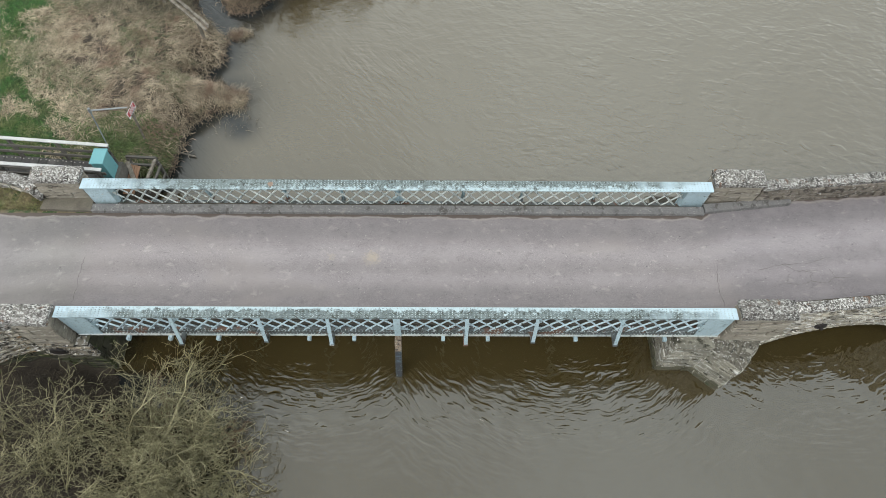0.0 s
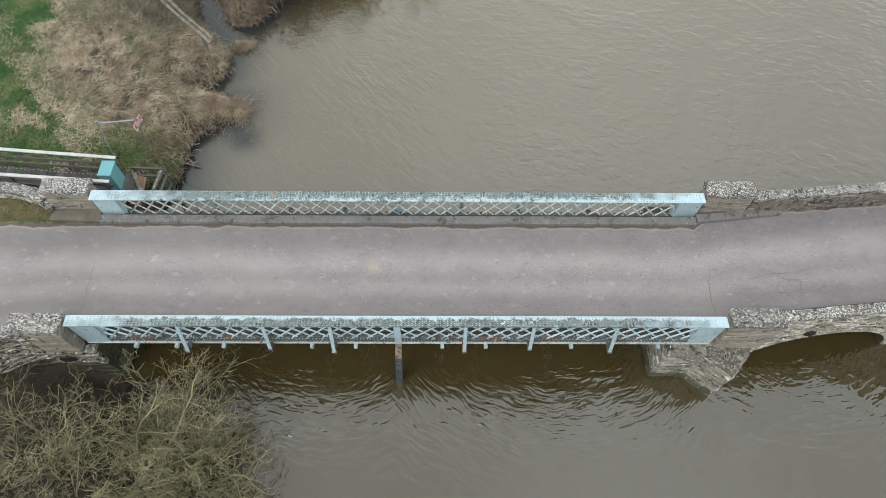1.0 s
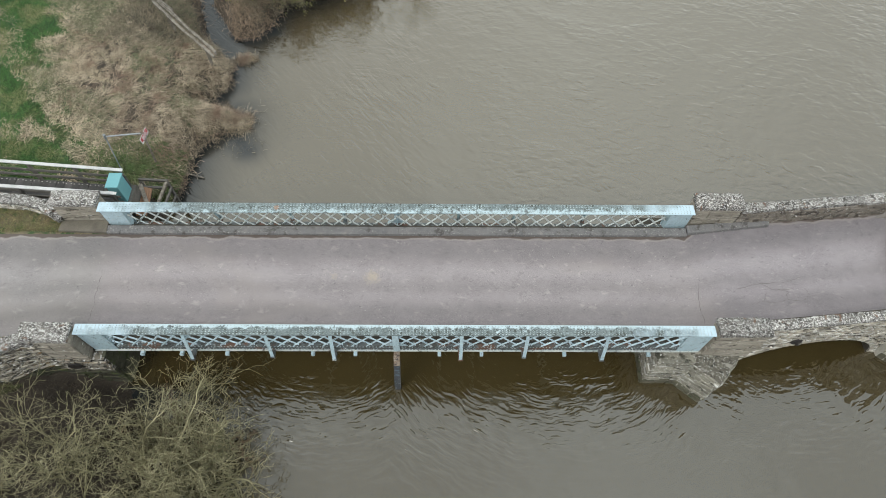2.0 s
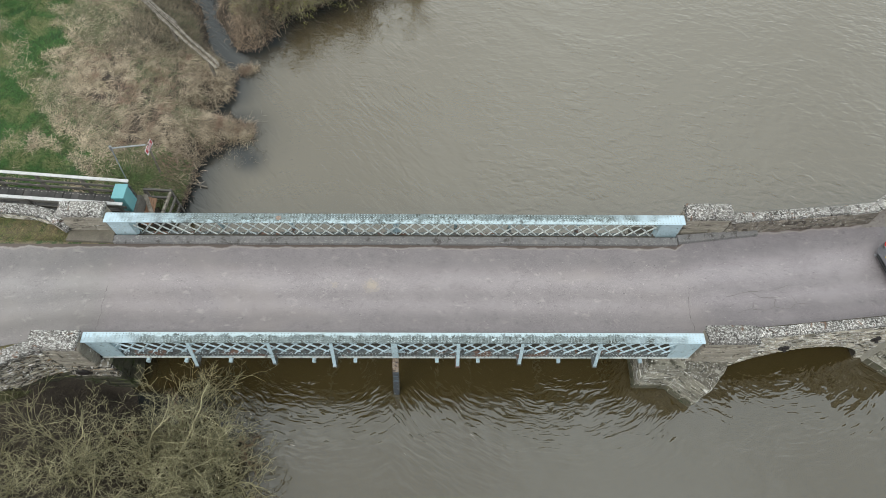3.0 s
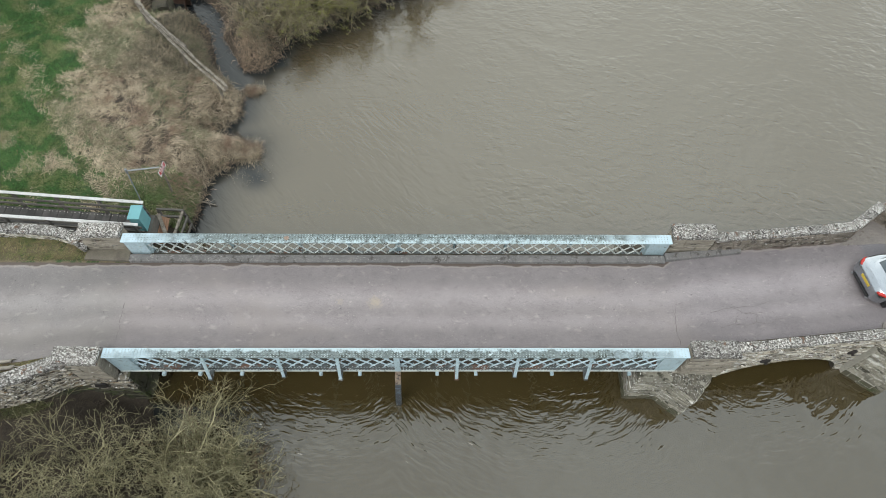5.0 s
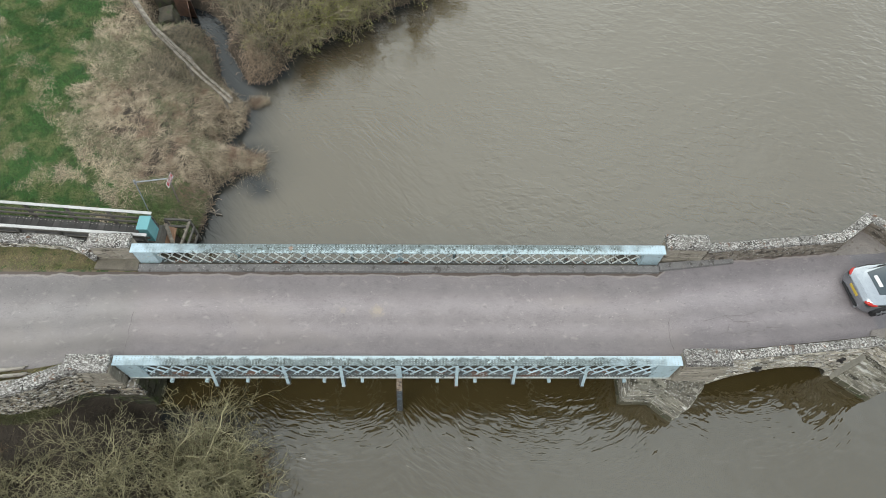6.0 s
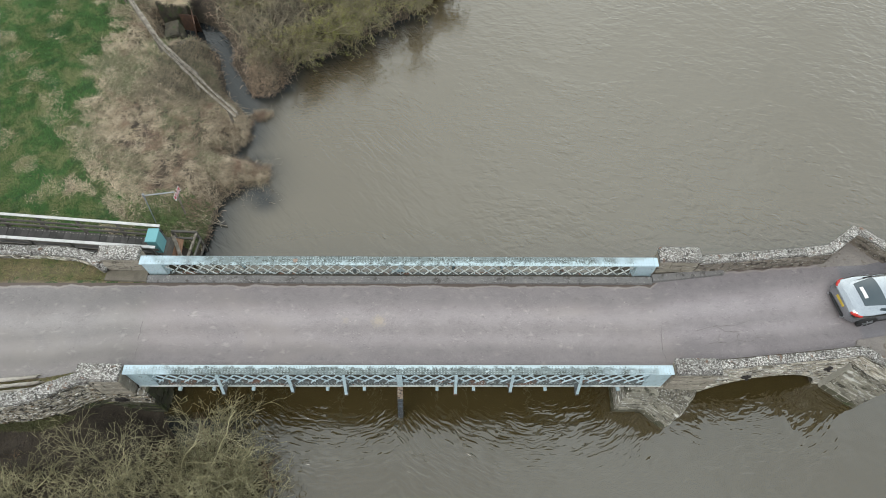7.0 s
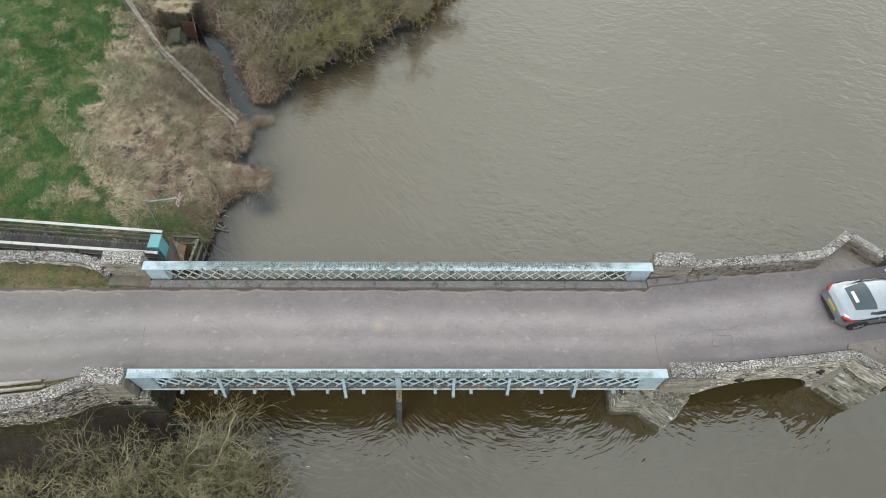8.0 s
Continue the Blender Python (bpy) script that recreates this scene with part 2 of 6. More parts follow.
    l.new(geo.outputs["Position"], n3.inputs["Vector"])
    g = n.new("ShaderNodeMath")
    g.operation = "MULTIPLY_ADD"
    g.inputs[1].default_value = 0.11
    l.new(n3.outputs["Fac"], g.inputs[0])
    l.new(sep.outputs["Y"], g.inputs[2])
    gr = n.new("ShaderNodeMapRange")
    gr.inputs["From Min"].default_value, gr.inputs["From Max"].default_value = 1.022, 1.034
    gr.inputs["To Max"].default_value = 0.85
    rim = n.new("ShaderNodeMapRange")
    rim.inputs["From Min"].default_value, rim.inputs["From Max"].default_value = 1.000, 1.016
    rim.inputs["To Max"].default_value = 0.3
    l.new(g.outputs[0], rim.inputs["Value"])
    crust = n.new("ShaderNodeMixRGB")
    crust.inputs[2].default_value = (0.42, 0.37, 0.32, 1)
    l.new(rim.outputs[0], crust.inputs[0])
    l.new(last, crust.inputs[1])
    last = crust.outputs[0]
    l.new(g.outputs[0], gr.inputs["Value"])
    mud = n.new("ShaderNodeMixRGB")
    mud.inputs[2].default_value = (0.085, 0.062, 0.048, 1)
    l.new(gr.outputs[0], mud.inputs[0])
    l.new(last, mud.inputs[1])
    l.new(mud.outputs[0], bsdf.inputs["Base Color"])
    return m


ASPHALT = road_material()


def water_material():
    m = bpy.data.materials.new("muddy_river_water")
    m.use_nodes = True
    n, l = m.node_tree.nodes, m.node_tree.links
    bsdf = n["Principled BSDF"]
    place = n.new("ShaderNodeNewGeometry").outputs["Position"]

    def put(sock, v):
        if isinstance(v, (int, float)):
            sock.default_value = v
        else:
            l.new(v, sock)

    def calc(op, a, b=0.0, c=0.0):
        t = n.new("ShaderNodeMath")
        t.operation = op
        for sock, v in zip(t.inputs, (a, b, c)):
            put(sock, v)
        return t.outputs[0]

    def ramp(v, lo, hi, out_lo=0.0, out_hi=1.0):
        t = n.new("ShaderNodeMapRange")
        t.interpolation_type = "SMOOTHSTEP"
        for key, val in (("From Min", lo), ("From Max", hi), ("To Min", out_lo), ("To Max", out_hi)):
            t.inputs[key].default_value = val
        l.new(v, t.inputs["Value"])
        return t.outputs[0]

    def cloudy(vec, scale, detail=2.0, dist=0.0):
        t = n.new("ShaderNodeTexNoise")
        t.inputs["Scale"].default_value, t.inputs["Detail"].default_value, t.inputs["Distortion"].default_value = scale, detail, dist
        l.new(vec, t.inputs["Vector"])
        return t.outputs["Fac"]

    def triple(a, b, c=0.0):
        t = n.new("ShaderNodeCombineXYZ")
        for sock, v in zip(t.inputs, (a, b, c)):
            put(sock, v)
        return t.outputs[0]

    def blend(fac, c1, c2):
        t = n.new("ShaderNodeMixRGB")
        for sock, v in zip(t.inputs, (fac, c1, c2)):
            if isinstance(v, tuple):
                sock.default_value = (*v, 1)
            else:
                l.new(v, sock)
        return t.outputs[0]

    sep = n.new("ShaderNodeSeparateXYZ")
    l.new(place, sep.inputs[0])
    x, y = sep.outputs["X"], sep.outputs["Y"]
    # browner upstream, clear and dark in the inlet and along the reeds; near-bank darkening paints the bridge's
    # reflection
    col = blend(cloudy(place, 0.12, 4.0, 1.0), (0.047, 0.033, 0.010), (0.062, 0.047, 0.020))
    col = blend(ramp(y, 1.0, 10.0), col, (0.074, 0.055, 0.026))
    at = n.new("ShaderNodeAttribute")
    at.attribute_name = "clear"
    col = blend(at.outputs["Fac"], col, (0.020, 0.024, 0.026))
    l.new(col, bsdf.inputs["Base Color"])
    bsdf.inputs["Roughness"].default_value = 0.02
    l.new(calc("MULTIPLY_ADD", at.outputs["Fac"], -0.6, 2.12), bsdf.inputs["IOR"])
    bsdf.inputs["Specular Tint"].default_value = (0.975, 0.99, 0.965, 1)

    def crests(turn, along, across, seed):
        """Noise drawn out along crests that run at turn degrees."""
        ca, sa = math.cos(radians(turn)), math.sin(radians(turn))
        u = calc("ADD", calc("MULTIPLY", x, ca * along), calc("MULTIPLY", y, sa * along))
        v = calc("ADD", calc("MULTIPLY", x, -sa * across), calc("MULTIPLY", y, ca * across))
        return cloudy(triple(u, v, seed), 1.0, 1.5, 0.5)

    up = ramp(y, 0.5, 5.0)
    puff = ramp(cloudy(place, 0.3, 1.0, 0.5), 0.36, 0.62, 0.45, 1.2)
    east = ramp(x, -2.0, 7.0)
    calm = ramp(y, -6.5, -2.0, 0.35, 1.0)
    # open river: slanting ripples to the west, flatter ones to the east
    total = calc("MULTIPLY", cloudy(place, 0.8, 1.2, 0.8), 0.020)
    west_h = calc("MULTIPLY", crests(-50, 1.1, 3.9, 3.0), calc("SUBTRACT", 1.0, east))
    east_h = calc("MULTIPLY", crests(-10, 1.7, 2.7, 7.0), calc("MULTIPLY", east, 1.75))
    wind = calc("MULTIPLY", calc("ADD", west_h, east_h), calc("MULTIPLY", up, 0.026))
    total = calc("MULTIPLY_ADD", wind, puff, total)
    total = calc("MULTIPLY_ADD", calc("MULTIPLY", crests(-32, 3.0, 8.0, 11.0), puff), calc("MULTIPLY", up, 0.006), total)
    total = calc("MULTIPLY_ADD", calc("MULTIPLY", crests(6, 1.4, 2.6, 5.0), calm), calc("MULTIPLY", calc("SUBTRACT", 1.0, up), 0.010), total)
    # wave trains that leave each bay of the bridge and meet under the pier nose and the pile
    band = calc("MULTIPLY", ramp(y, -4.8, -2.3, 0.05, 1.12), ramp(y, 1.8, -1.1, 0.25, 1.0))
    wander = cloudy(place, 0.7, 2.0, 0.3)
    lull = ramp(cloudy(place, 0.55, 2.0, 0.4), 0.38, 0.58, 0.45, 1.25)
    for cx, cy, x0, x1, radial, around, amp in ((-3.0, 2.6, -6.4, -0.2, 6.0, 7.5, 0.031), (5.1, 3.0, -0.3, 10.4, 6.4, 9.0, 0.030), (13.6, 2.6, 10.3, 17.6, 6.2, 7.5, 0.030),
                                                (-6.2, 3.4, -9.4, -4.3, 9.5, 7.0, 0.008), (9.4, 2.2, 10.3, 13.6, 11.0, 11.0, 0.011), (5.6, 3.6, 2.4, 9.8, 12.0, 12.0, 0.010)):
        dx, dy = calc("SUBTRACT", x, cx), calc("SUBTRACT", y, cy)
        r = calc("SQRT", calc("ADD", calc("MULTIPLY", dx, dx), calc("MULTIPLY", dy, dy)))
        r = calc("MULTIPLY_ADD", wander, 0.7, r)
        ang = calc("ARCTAN2", dx, calc("MULTIPLY", dy, -1.0))
        h = cloudy(triple(calc("MULTIPLY", r, radial), calc("MULTIPLY", ang, around), cx), 1.0, 1.0, 0.25)
        inside = calc("MULTIPLY", ramp(x, x0 - 0.4, x0 + 0.5), ramp(x, x1 + 0.4, x1 - 0.5))
        inside = calc("MULTIPLY", inside, calc("MULTIPLY", band, lull))
        total = calc("MULTIPLY_ADD", h, calc("MULTIPLY", inside, amp), total)
    b = n.new("ShaderNodeBump")
    b.inputs["Strength"].default_value, b.inputs["Distance"].default_value = 1.0, 1.0
    l.new(total, b.inputs["Height"])
    l.new(b.outputs[0], bsdf.inputs["Normal"])
    return m


RIVER = water_material()


# ---- builders ----
def box(bm, x0, x1, y0, y1, z0, z1, m=None):
    """A box between two corners, turned by m."""
    vs = [Vector((x, y, z)) for x in (x0, x1) for y in (y0, y1) for z in (z0, z1)]
    vs = [bm.verts.new(m @ v if m else v) for v in vs]
    for f in ((0, 1, 3, 2), (4, 6, 7, 5), (0, 4, 5, 1), (2, 3, 7, 6), (0, 2, 6, 4), (1, 5, 7, 3)):
        bm.faces.new([vs[i] for i in f])
    return bm


def bevelled(bm, width=0.01, segments=1):
    bmesh.ops.bevel(bm, geom=list(bm.edges), offset=width, segments=segments, affect="EDGES", clamp_overlap=True)
    return bm


def beam(bm, p, q, w, h, up=(0, 0, 1)):
    """A bar of width w and height h from p to q."""
    p, q = Vector(p), Vector(q)
    d = (q - p).normalized()
    s = d.cross(Vector(up)).normalized()
    u = s.cross(d)
    rings = []
    for c in (p, q):
        rings.append([bm.verts.new(c + s * i * w / 2 + u * j * h / 2) for i, j in ((-1, -1), (1, -1), (1, 1), (-1, 1))])
    for i in range(4):
        bm.faces.new((rings[0][i], rings[0][(i + 1) % 4], rings[1][(i + 1) % 4], rings[1][i]))
    bm.faces.new(rings[0][::-1])
    bm.faces.new(rings[1])
    return bm


def prism(bm, outline, z0, z1):
    """An upright prism over a plan outline, anticlockwise."""
    lo = [bm.verts.new((x, y, z0)) for x, y in outline]
    hi = [bm.verts.new((x, y, z1)) for x, y in outline]
    k = len(outline)
    for i in range(k):
        bm.faces.new((lo[i], lo[(i + 1) % k], hi[(i + 1) % k], hi[i]))
    bm.faces.new(lo[::-1])
    bm.faces.new(hi)
    return bm


def mesh_of(name, bm, material, smooth=False):
    me = bpy.data.meshes.new(name)
    bmesh.ops.recalc_face_normals(bm, faces=list(bm.faces))
    bm.to_mesh(me)
    bm.free()
    me.materials.append(material)
    if smooth:
        me.shade_smooth()
    return me


def thing(name, label, category, group="", kind="", at=(0, 0, 0)):
    ob = tagged(new(name), label, category, group, kind)
    ob.location = at
    ob.empty_display_size = 0.2
    return ob


def part(name, bm, material, parent, label="", kind="", smooth=False):
    """One mesh object in world places under a thing or part."""
    ob = new(name, mesh_of(name, bm, material, smooth))
    ob.parent = parent
    base = parent
    off = Vector((0, 0, 0))
    while base:
        off = off + base.location
        base = base.parent
    ob.data.transform(Matrix.Translation(-off))
    return tagged(ob, label, kind=kind)


def solo(name, bm, material, label, category, group="", kind="", smooth=False):
    return tagged(new(name, mesh_of(name, bm, material, smooth)), label, category, group, kind)


def mesh_from_arrays(name, verts, quads, material):
    me = bpy.data.meshes.new(name)
    verts, quads = np.asarray(verts, dtype=np.float32), np.asarray(quads, dtype=np.int32)
    me.vertices.add(len(verts))
    me.vertices.foreach_set("co", verts.ravel())
    k = quads.shape[1]
    me.loops.add(quads.size)
    me.loops.foreach_set("vertex_index", quads.ravel())
    me.polygons.add(len(quads))
    me.polygons.foreach_set("loop_start", np.arange(0, quads.size, k, dtype=np.int32))
    me.update(calc_edges=True)
    me.materials.append(material)
    return me


# ---- plan lines ----
def ease(t):
    t = min(1.0, max(0.0, t))
    return t * t * (3 - 2 * t)


def far_face(x):
    """The road-side face of the far parapet east of the iron span."""
    return 4.14 + 0.088 * (x - 10.1) + 0.0030 * max(0, x - 14) ** 2


def near_face(x):
    """The outer face of the near parapet east of the iron span."""
    return -0.12 + 0.098 * (x - 10.1) + 0.0025 * max(0, x - 14) ** 2


SHORE = [(-9.7, -0.6), (-9.8, 5.2), (-9.65, 6.9), (-9.4, 8.1), (-9.35, 9.0), (-9.2, 9.9), (-8.6, 10.4), (-7.95, 10.85), (-7.6, 11.3), (-7.9, 11.75), (-8.7, 12.0), (-9.4, 12.2), (-9.1, 12.8), (-9.0, 13.2),
         (-8.45, 13.6), (-8.45, 14.1), (-8.5, 14.8), (-9.0, 15.3), (-9.5, 15.8), (-10.1, 16.6), (-10.3, 17.6), (-10.8, 18.6), (-11.3, 20.0), (-12.3, 20.6), (-14.3, 20.2), (-14.9, 22.2), (-12.7, 22.6),
         (-11.6, 22.2), (-10.7, 21.1), (-10.15, 20.1), (-10.05, 19.1), (-9.25, 17.7), (-8.9, 17.0), (-8.4, 16.7), (-7.7, 16.75), (-7.1, 17.8), (-6.5, 19.2), (-5.0, 20.0), (-3.3, 21.2), (-1.0, 22.9), (0.8, 24.5),
         (2.4, 26.4), (6, 33), (10, 46), (14, 80), (20, 300), (20, 1500), (-1500, 1500), (-1500, -1500), (10, -1500), (4, -200), (-2, -60), (-5, -20),
         (-6.8, -9), (-7.8, -4.5), (-8.8, -2.0)]


def signed_to(poly, x, y):
    """Distance to an outline, positive inside."""
    best = np.full(x.shape, 1e9)
    inside = np.zeros(x.shape, bool)
    for (ax, ay), (bx, by) in zip(poly, poly[1:] + poly[:1]):
        dx, dy = bx - ax, by - ay
        t = np.clip(((x - ax) * dx + (y - ay) * dy) / (dx * dx + dy * dy), 0, 1)
        best = np.minimum(best, np.hypot(x - ax - t * dx, y - ay - t * dy))
        if dy:
            inside ^= ((ay > y) != (by > y)) & (x < dx * (y - ay) / dy + ax)
    return np.where(inside, best, -best)


def smooth_noise(x, y, scale, seed):
    r = np.random.RandomState(seed)
    out = np.zeros(x.shape)
    for _ in range(10):
        ang, ph = r.uniform(0, 2 * np.pi), r.uniform(0, 2 * np.pi)
        k = scale * r.uniform(0.5, 1.8)
        out += np.sin((x * np.cos(ang) + y * np.sin(ang)) * k + ph)
    return out / 10


def land(x, y):
    """Height of the ground and how grassy it is."""
    x, y = np.asarray(x, float), np.asarray(y, float)
    d = signed_to(SHORE, x, y) + 0.25 * smooth_noise(x, y, 2.5, 3) * (np.abs(x) < 60)
    d = np.maximum(d, x - (37 + 0.01 * y * (np.abs(y) < 400)))
    up = np.where(d > 0, 1.75 * (1 - np.exp(-np.maximum(d, 0) / 0.8)) + 0.012 * np.clip(d, 0, 60), np.maximum(0.7 * d, -1.6))
    z = WATER + up + 0.10 * smooth_noise(x, y, 1.3, 5) * np.clip(d, 0, 1) + 0.04 * smooth_noise(x, y, 5.0, 6) * np.clip(d, 0, 1)
    z = np.where(d > 0, np.maximum(z - 0.85 * np.exp(-((x + 10.3) / 1.3) ** 2 - ((y + 0.9) / 0.9) ** 2), np.minimum(z, WATER + 0.12)), z)
    z = z - 0.62 * np.clip(z - WATER, 0, 3) * np.exp(-((x + 8.0) / 0.9) ** 2 - ((y - 11.2) / 0.8) ** 2)
    edge = np.interp(y, (-5, 7.2, 7.8, 8.6, 9.6, 10.7, 12.4, 14.0, 16.1, 18, 21, 40), (-12, -12.9, -13.2, -13.5, -14.7, -15.5, -16.2, -15.9, -16.1, -16.4, -16.6, -19))
    edge = edge - 1.1 * np.exp(-np.hypot((x + 15.5) / 0.8, (y - 8.9) / 0.55) ** 2 * 2) * 2.2
    turf = 1 / (1 + np.exp(-np.clip((edge - x + 0.7 * smooth_noise(x, y, 1.3, 8) + 2.0 * smooth_noise(x, y, 4.0, 18)) * 2.1, -30, 30))) * (y > 2)
    return z, turf, d


# ---- ground and water ----
def spread(lo, hi, step_in, far):
    inner = list(np.arange(lo, hi + 1e-6, step_in))
    return [-far, -700, -300, -140, -80, -50, -36] + inner + [v for v in (12, 16, 20, 25, 30, 33, 35, 36, 37, 38, 40, 46, 60, 90, 160, 320, 700, far) if v > hi + 0.5]


def build_ground():
    xs, ys = spread(-28, 6, 0.25, 1500), spread(-12, 32, 0.25, 1500)
    gx, gy = np.meshgrid(np.array(xs, float), np.array(ys, float))
    z, turf, d = land(gx, gy)
    nx, ny = len(xs), len(ys)
    verts = np.stack([gx, gy, z], -1).reshape(-1, 3)
    i = (np.arange(ny - 1)[:, None] * nx + np.arange(nx - 1)[None, :]).ravel()
    me = mesh_from_arrays("ground", verts, np.stack([i, i + 1, i + 1 + nx, i + nx], 1), GROUND)
    at = me.attributes.new("turf", "FLOAT", "POINT")
    at.data.foreach_set("value", turf.ravel().astype(np.float32))
    me.shade_smooth()
    tagged(new("ground", me), "river banks of short grass, dead reed litter and mud", "ground", kind="structure")
    far = [60, 200, 600, 1490]
    wx, wy = [-v for v in far[::-1]] + list(np.arange(-18, 9, 0.3)) + [20] + far, [-v for v in far[::-1]] + [-20] + list(np.arange(-12, 32, 0.3)) + far
    gx, gy = np.meshgrid(np.array(wx, float), np.array(wy, float))
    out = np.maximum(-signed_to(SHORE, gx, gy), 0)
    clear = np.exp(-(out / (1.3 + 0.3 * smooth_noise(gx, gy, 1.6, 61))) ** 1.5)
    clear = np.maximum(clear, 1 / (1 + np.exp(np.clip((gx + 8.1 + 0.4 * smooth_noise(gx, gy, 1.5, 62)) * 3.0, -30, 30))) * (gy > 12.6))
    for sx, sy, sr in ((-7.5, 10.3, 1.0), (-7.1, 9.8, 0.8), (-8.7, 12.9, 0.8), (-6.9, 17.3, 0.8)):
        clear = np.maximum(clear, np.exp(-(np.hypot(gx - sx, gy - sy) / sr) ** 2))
    # second band: near-bank water darkened in place of bridge reflection and underwood shade
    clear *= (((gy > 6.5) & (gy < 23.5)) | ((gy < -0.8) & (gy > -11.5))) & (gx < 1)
    nx, ny = len(wx), len(wy)
    i = (np.arange(ny - 1)[:, None] * nx + np.arange(nx - 1)[None, :]).ravel()
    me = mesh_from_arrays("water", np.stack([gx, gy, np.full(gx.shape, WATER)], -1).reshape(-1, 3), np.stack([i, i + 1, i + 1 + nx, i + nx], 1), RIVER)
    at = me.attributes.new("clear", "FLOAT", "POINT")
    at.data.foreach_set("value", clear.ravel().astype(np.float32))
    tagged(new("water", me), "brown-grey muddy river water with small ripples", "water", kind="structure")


def ground_material():
    m = surf("bank_soil", (0.043, 0.034, 0.025), (0.070, 0.056, 0.040), 1.2, 0.95, bump=0.7, grain=30, layers=(((0.035, 0.028, 0.022), 2.2, 0.55, 0.68), ((0.2, 0.17, 0.12), 26, 0.64, 0.70)))
    n, l = m.node_tree.nodes, m.node_tree.links
    at = n.new("ShaderNodeAttribute")
    at.attribute_name = "turf"
    green = n.new("ShaderNodeMixRGB")
    green.inputs[2].default_value = (0.045, 0.095, 0.020, 1)
    bsdf = n["Principled BSDF"]
    old = bsdf.inputs["Base Color"].links[0].from_socket
    l.new(at.outputs["Fac"], green.inputs[0])
    l.new(old, green.inputs[1])
    l.new(green.outputs[0], bsdf.inputs["Base Color"])
    return m


GROUND = ground_material()
build_ground()


# ---- road ----
def strip(bm, xs, y_lo, y_hi, z, uv_name=None):
    """A flat ribbon between two plan lines."""
    uv = bm.loops.layers.uv.new(uv_name) if uv_name else None
    cols = []
    for x in xs:
        a0, a1 = y_lo(x), y_hi(x)
        cols.append([(bm.verts.new((x, a0 + (a1 - a0) * k / 8, z(x) + 0.03 * (1 - (k / 4 - 1) ** 2))), k / 8) for k in range(9)])
    for i in range(len(xs) - 1):
        for k in range(8):
            quad = [cols[i][k], cols[i + 1][k], cols[i + 1][k + 1], cols[i][k + 1]]
            f = bm.faces.new([v for v, _ in quad])
            if uv:
                for lp, (v, w) in zip(f.loops, quad):
                    lp[uv].uv = (v.co.x, w)
    return bm


def road_lo(x):
    if x > 9.9:
        return near_face(x) + 0.42
    return 0.30 if x > -10.2 else 0.30 - 0.55 * ease((-10.2 - x) / 4)


def road_hi(x):
    if x > 9.9:
        return far_face(x) + 0.03 + 0.25 * ease((x - 17.6) / 3)
    return 3.76


road_xs = [-1200, -300, -90, -40, -30, -24, -20, -18, -16, -15, -14, -13, -12, -11, -10.2] + [-9.9 + 0.55 * i for i in range(37)] + [10.6 + 0.6 * i for i in range(22)] + [26, 30, 36, 60]
bm = strip(bmesh.new(), road_xs, road_lo, road_hi, lambda x: 0.0, "lane")
solo("road", bm, ASPHALT, "worn purplish-grey asphalt carriageway with paler wheel tracks", "road", kind="structure", smooth=True)

# cracks over the two deck joints and in the eastern road
def crack(pts, label):
    r = random.Random(len(pts) * 7 + int(pts[0][0] * 10))
    line = []
    for (ax, ay), (bx, by) in zip(pts, pts[1:]):
        for i in range(6):
            line.append((ax + (bx - ax) * i / 6 + r.uniform(-0.03, 0.03), ay + (by - ay) * i / 6 + r.uniform(-0.02, 0.02)))
    line.append(pts[-1])
    bm = bmesh.new()
    prev = None
    for i, (x, y) in enumerate(line):
        w = 0.004 + 0.008 * r.random()
        k = (y - road_lo(x)) / (road_hi(x) - road_lo(x)) * 2 - 1
        z = 0.03 * (1 - k * k) + 0.003
        dx, dy = (line[min(i + 1, len(line) - 1)][0] - line[max(i - 1, 0)][0], line[min(i + 1, len(line) - 1)][1] - line[max(i - 1, 0)][1])
        ln = math.hypot(dx, dy)
        pair = (bm.verts.new((x - dy / ln * w, y + dx / ln * w, z)), bm.verts.new((x + dy / ln * w, y - dx / ln * w, z)))
        if prev:
            bm.faces.new((prev[0], prev[1], pair[1], pair[0]))
        prev = pair
    solo("road_crack", bm, CRACK, label, "crack", "cracks in the road", kind="structure")


CRACK = surf("crack_dirt", (0.12, 0.106, 0.10), (0.18, 0.162, 0.156), 6.0, 0.95, bump=0.2)
crack([(-9.98, 0.45), (-9.95, 1.0), (-10.03, 1.7), (-10.0, 2.1)], "dark crack over the western deck joint")
crack([(9.96, 0.5), (9.92, 1.2), (10.03, 1.9)], "dark crack over the eastern deck joint")
crack([(11.3, 1.75), (12.2, 1.95), (13.0, 1.98), (13.6, 2.2)], "fine wandering crack in the asphalt")
crack([(12.2, 1.95), (12.5, 1.7), (13.2, 1.75)], "fine wandering crack in the asphalt")

for line in (((11.6, 1.15), (12.1, 1.3), (12.5, 1.22)), ((12.1, 1.3), (12.3, 1.62)), ((12.5, 1.22), (12.9, 1.36), (13.4, 1.3)), ((12.9, 1.36), (13.0, 1.66), (12.7, 1.72)), ((13.4, 1.3), (13.7, 1.5), (14.2, 1.48)), ((13.7, 1.5), (13.6, 1.8))):
    crack(list(line), "fine crazing crack in the asphalt")

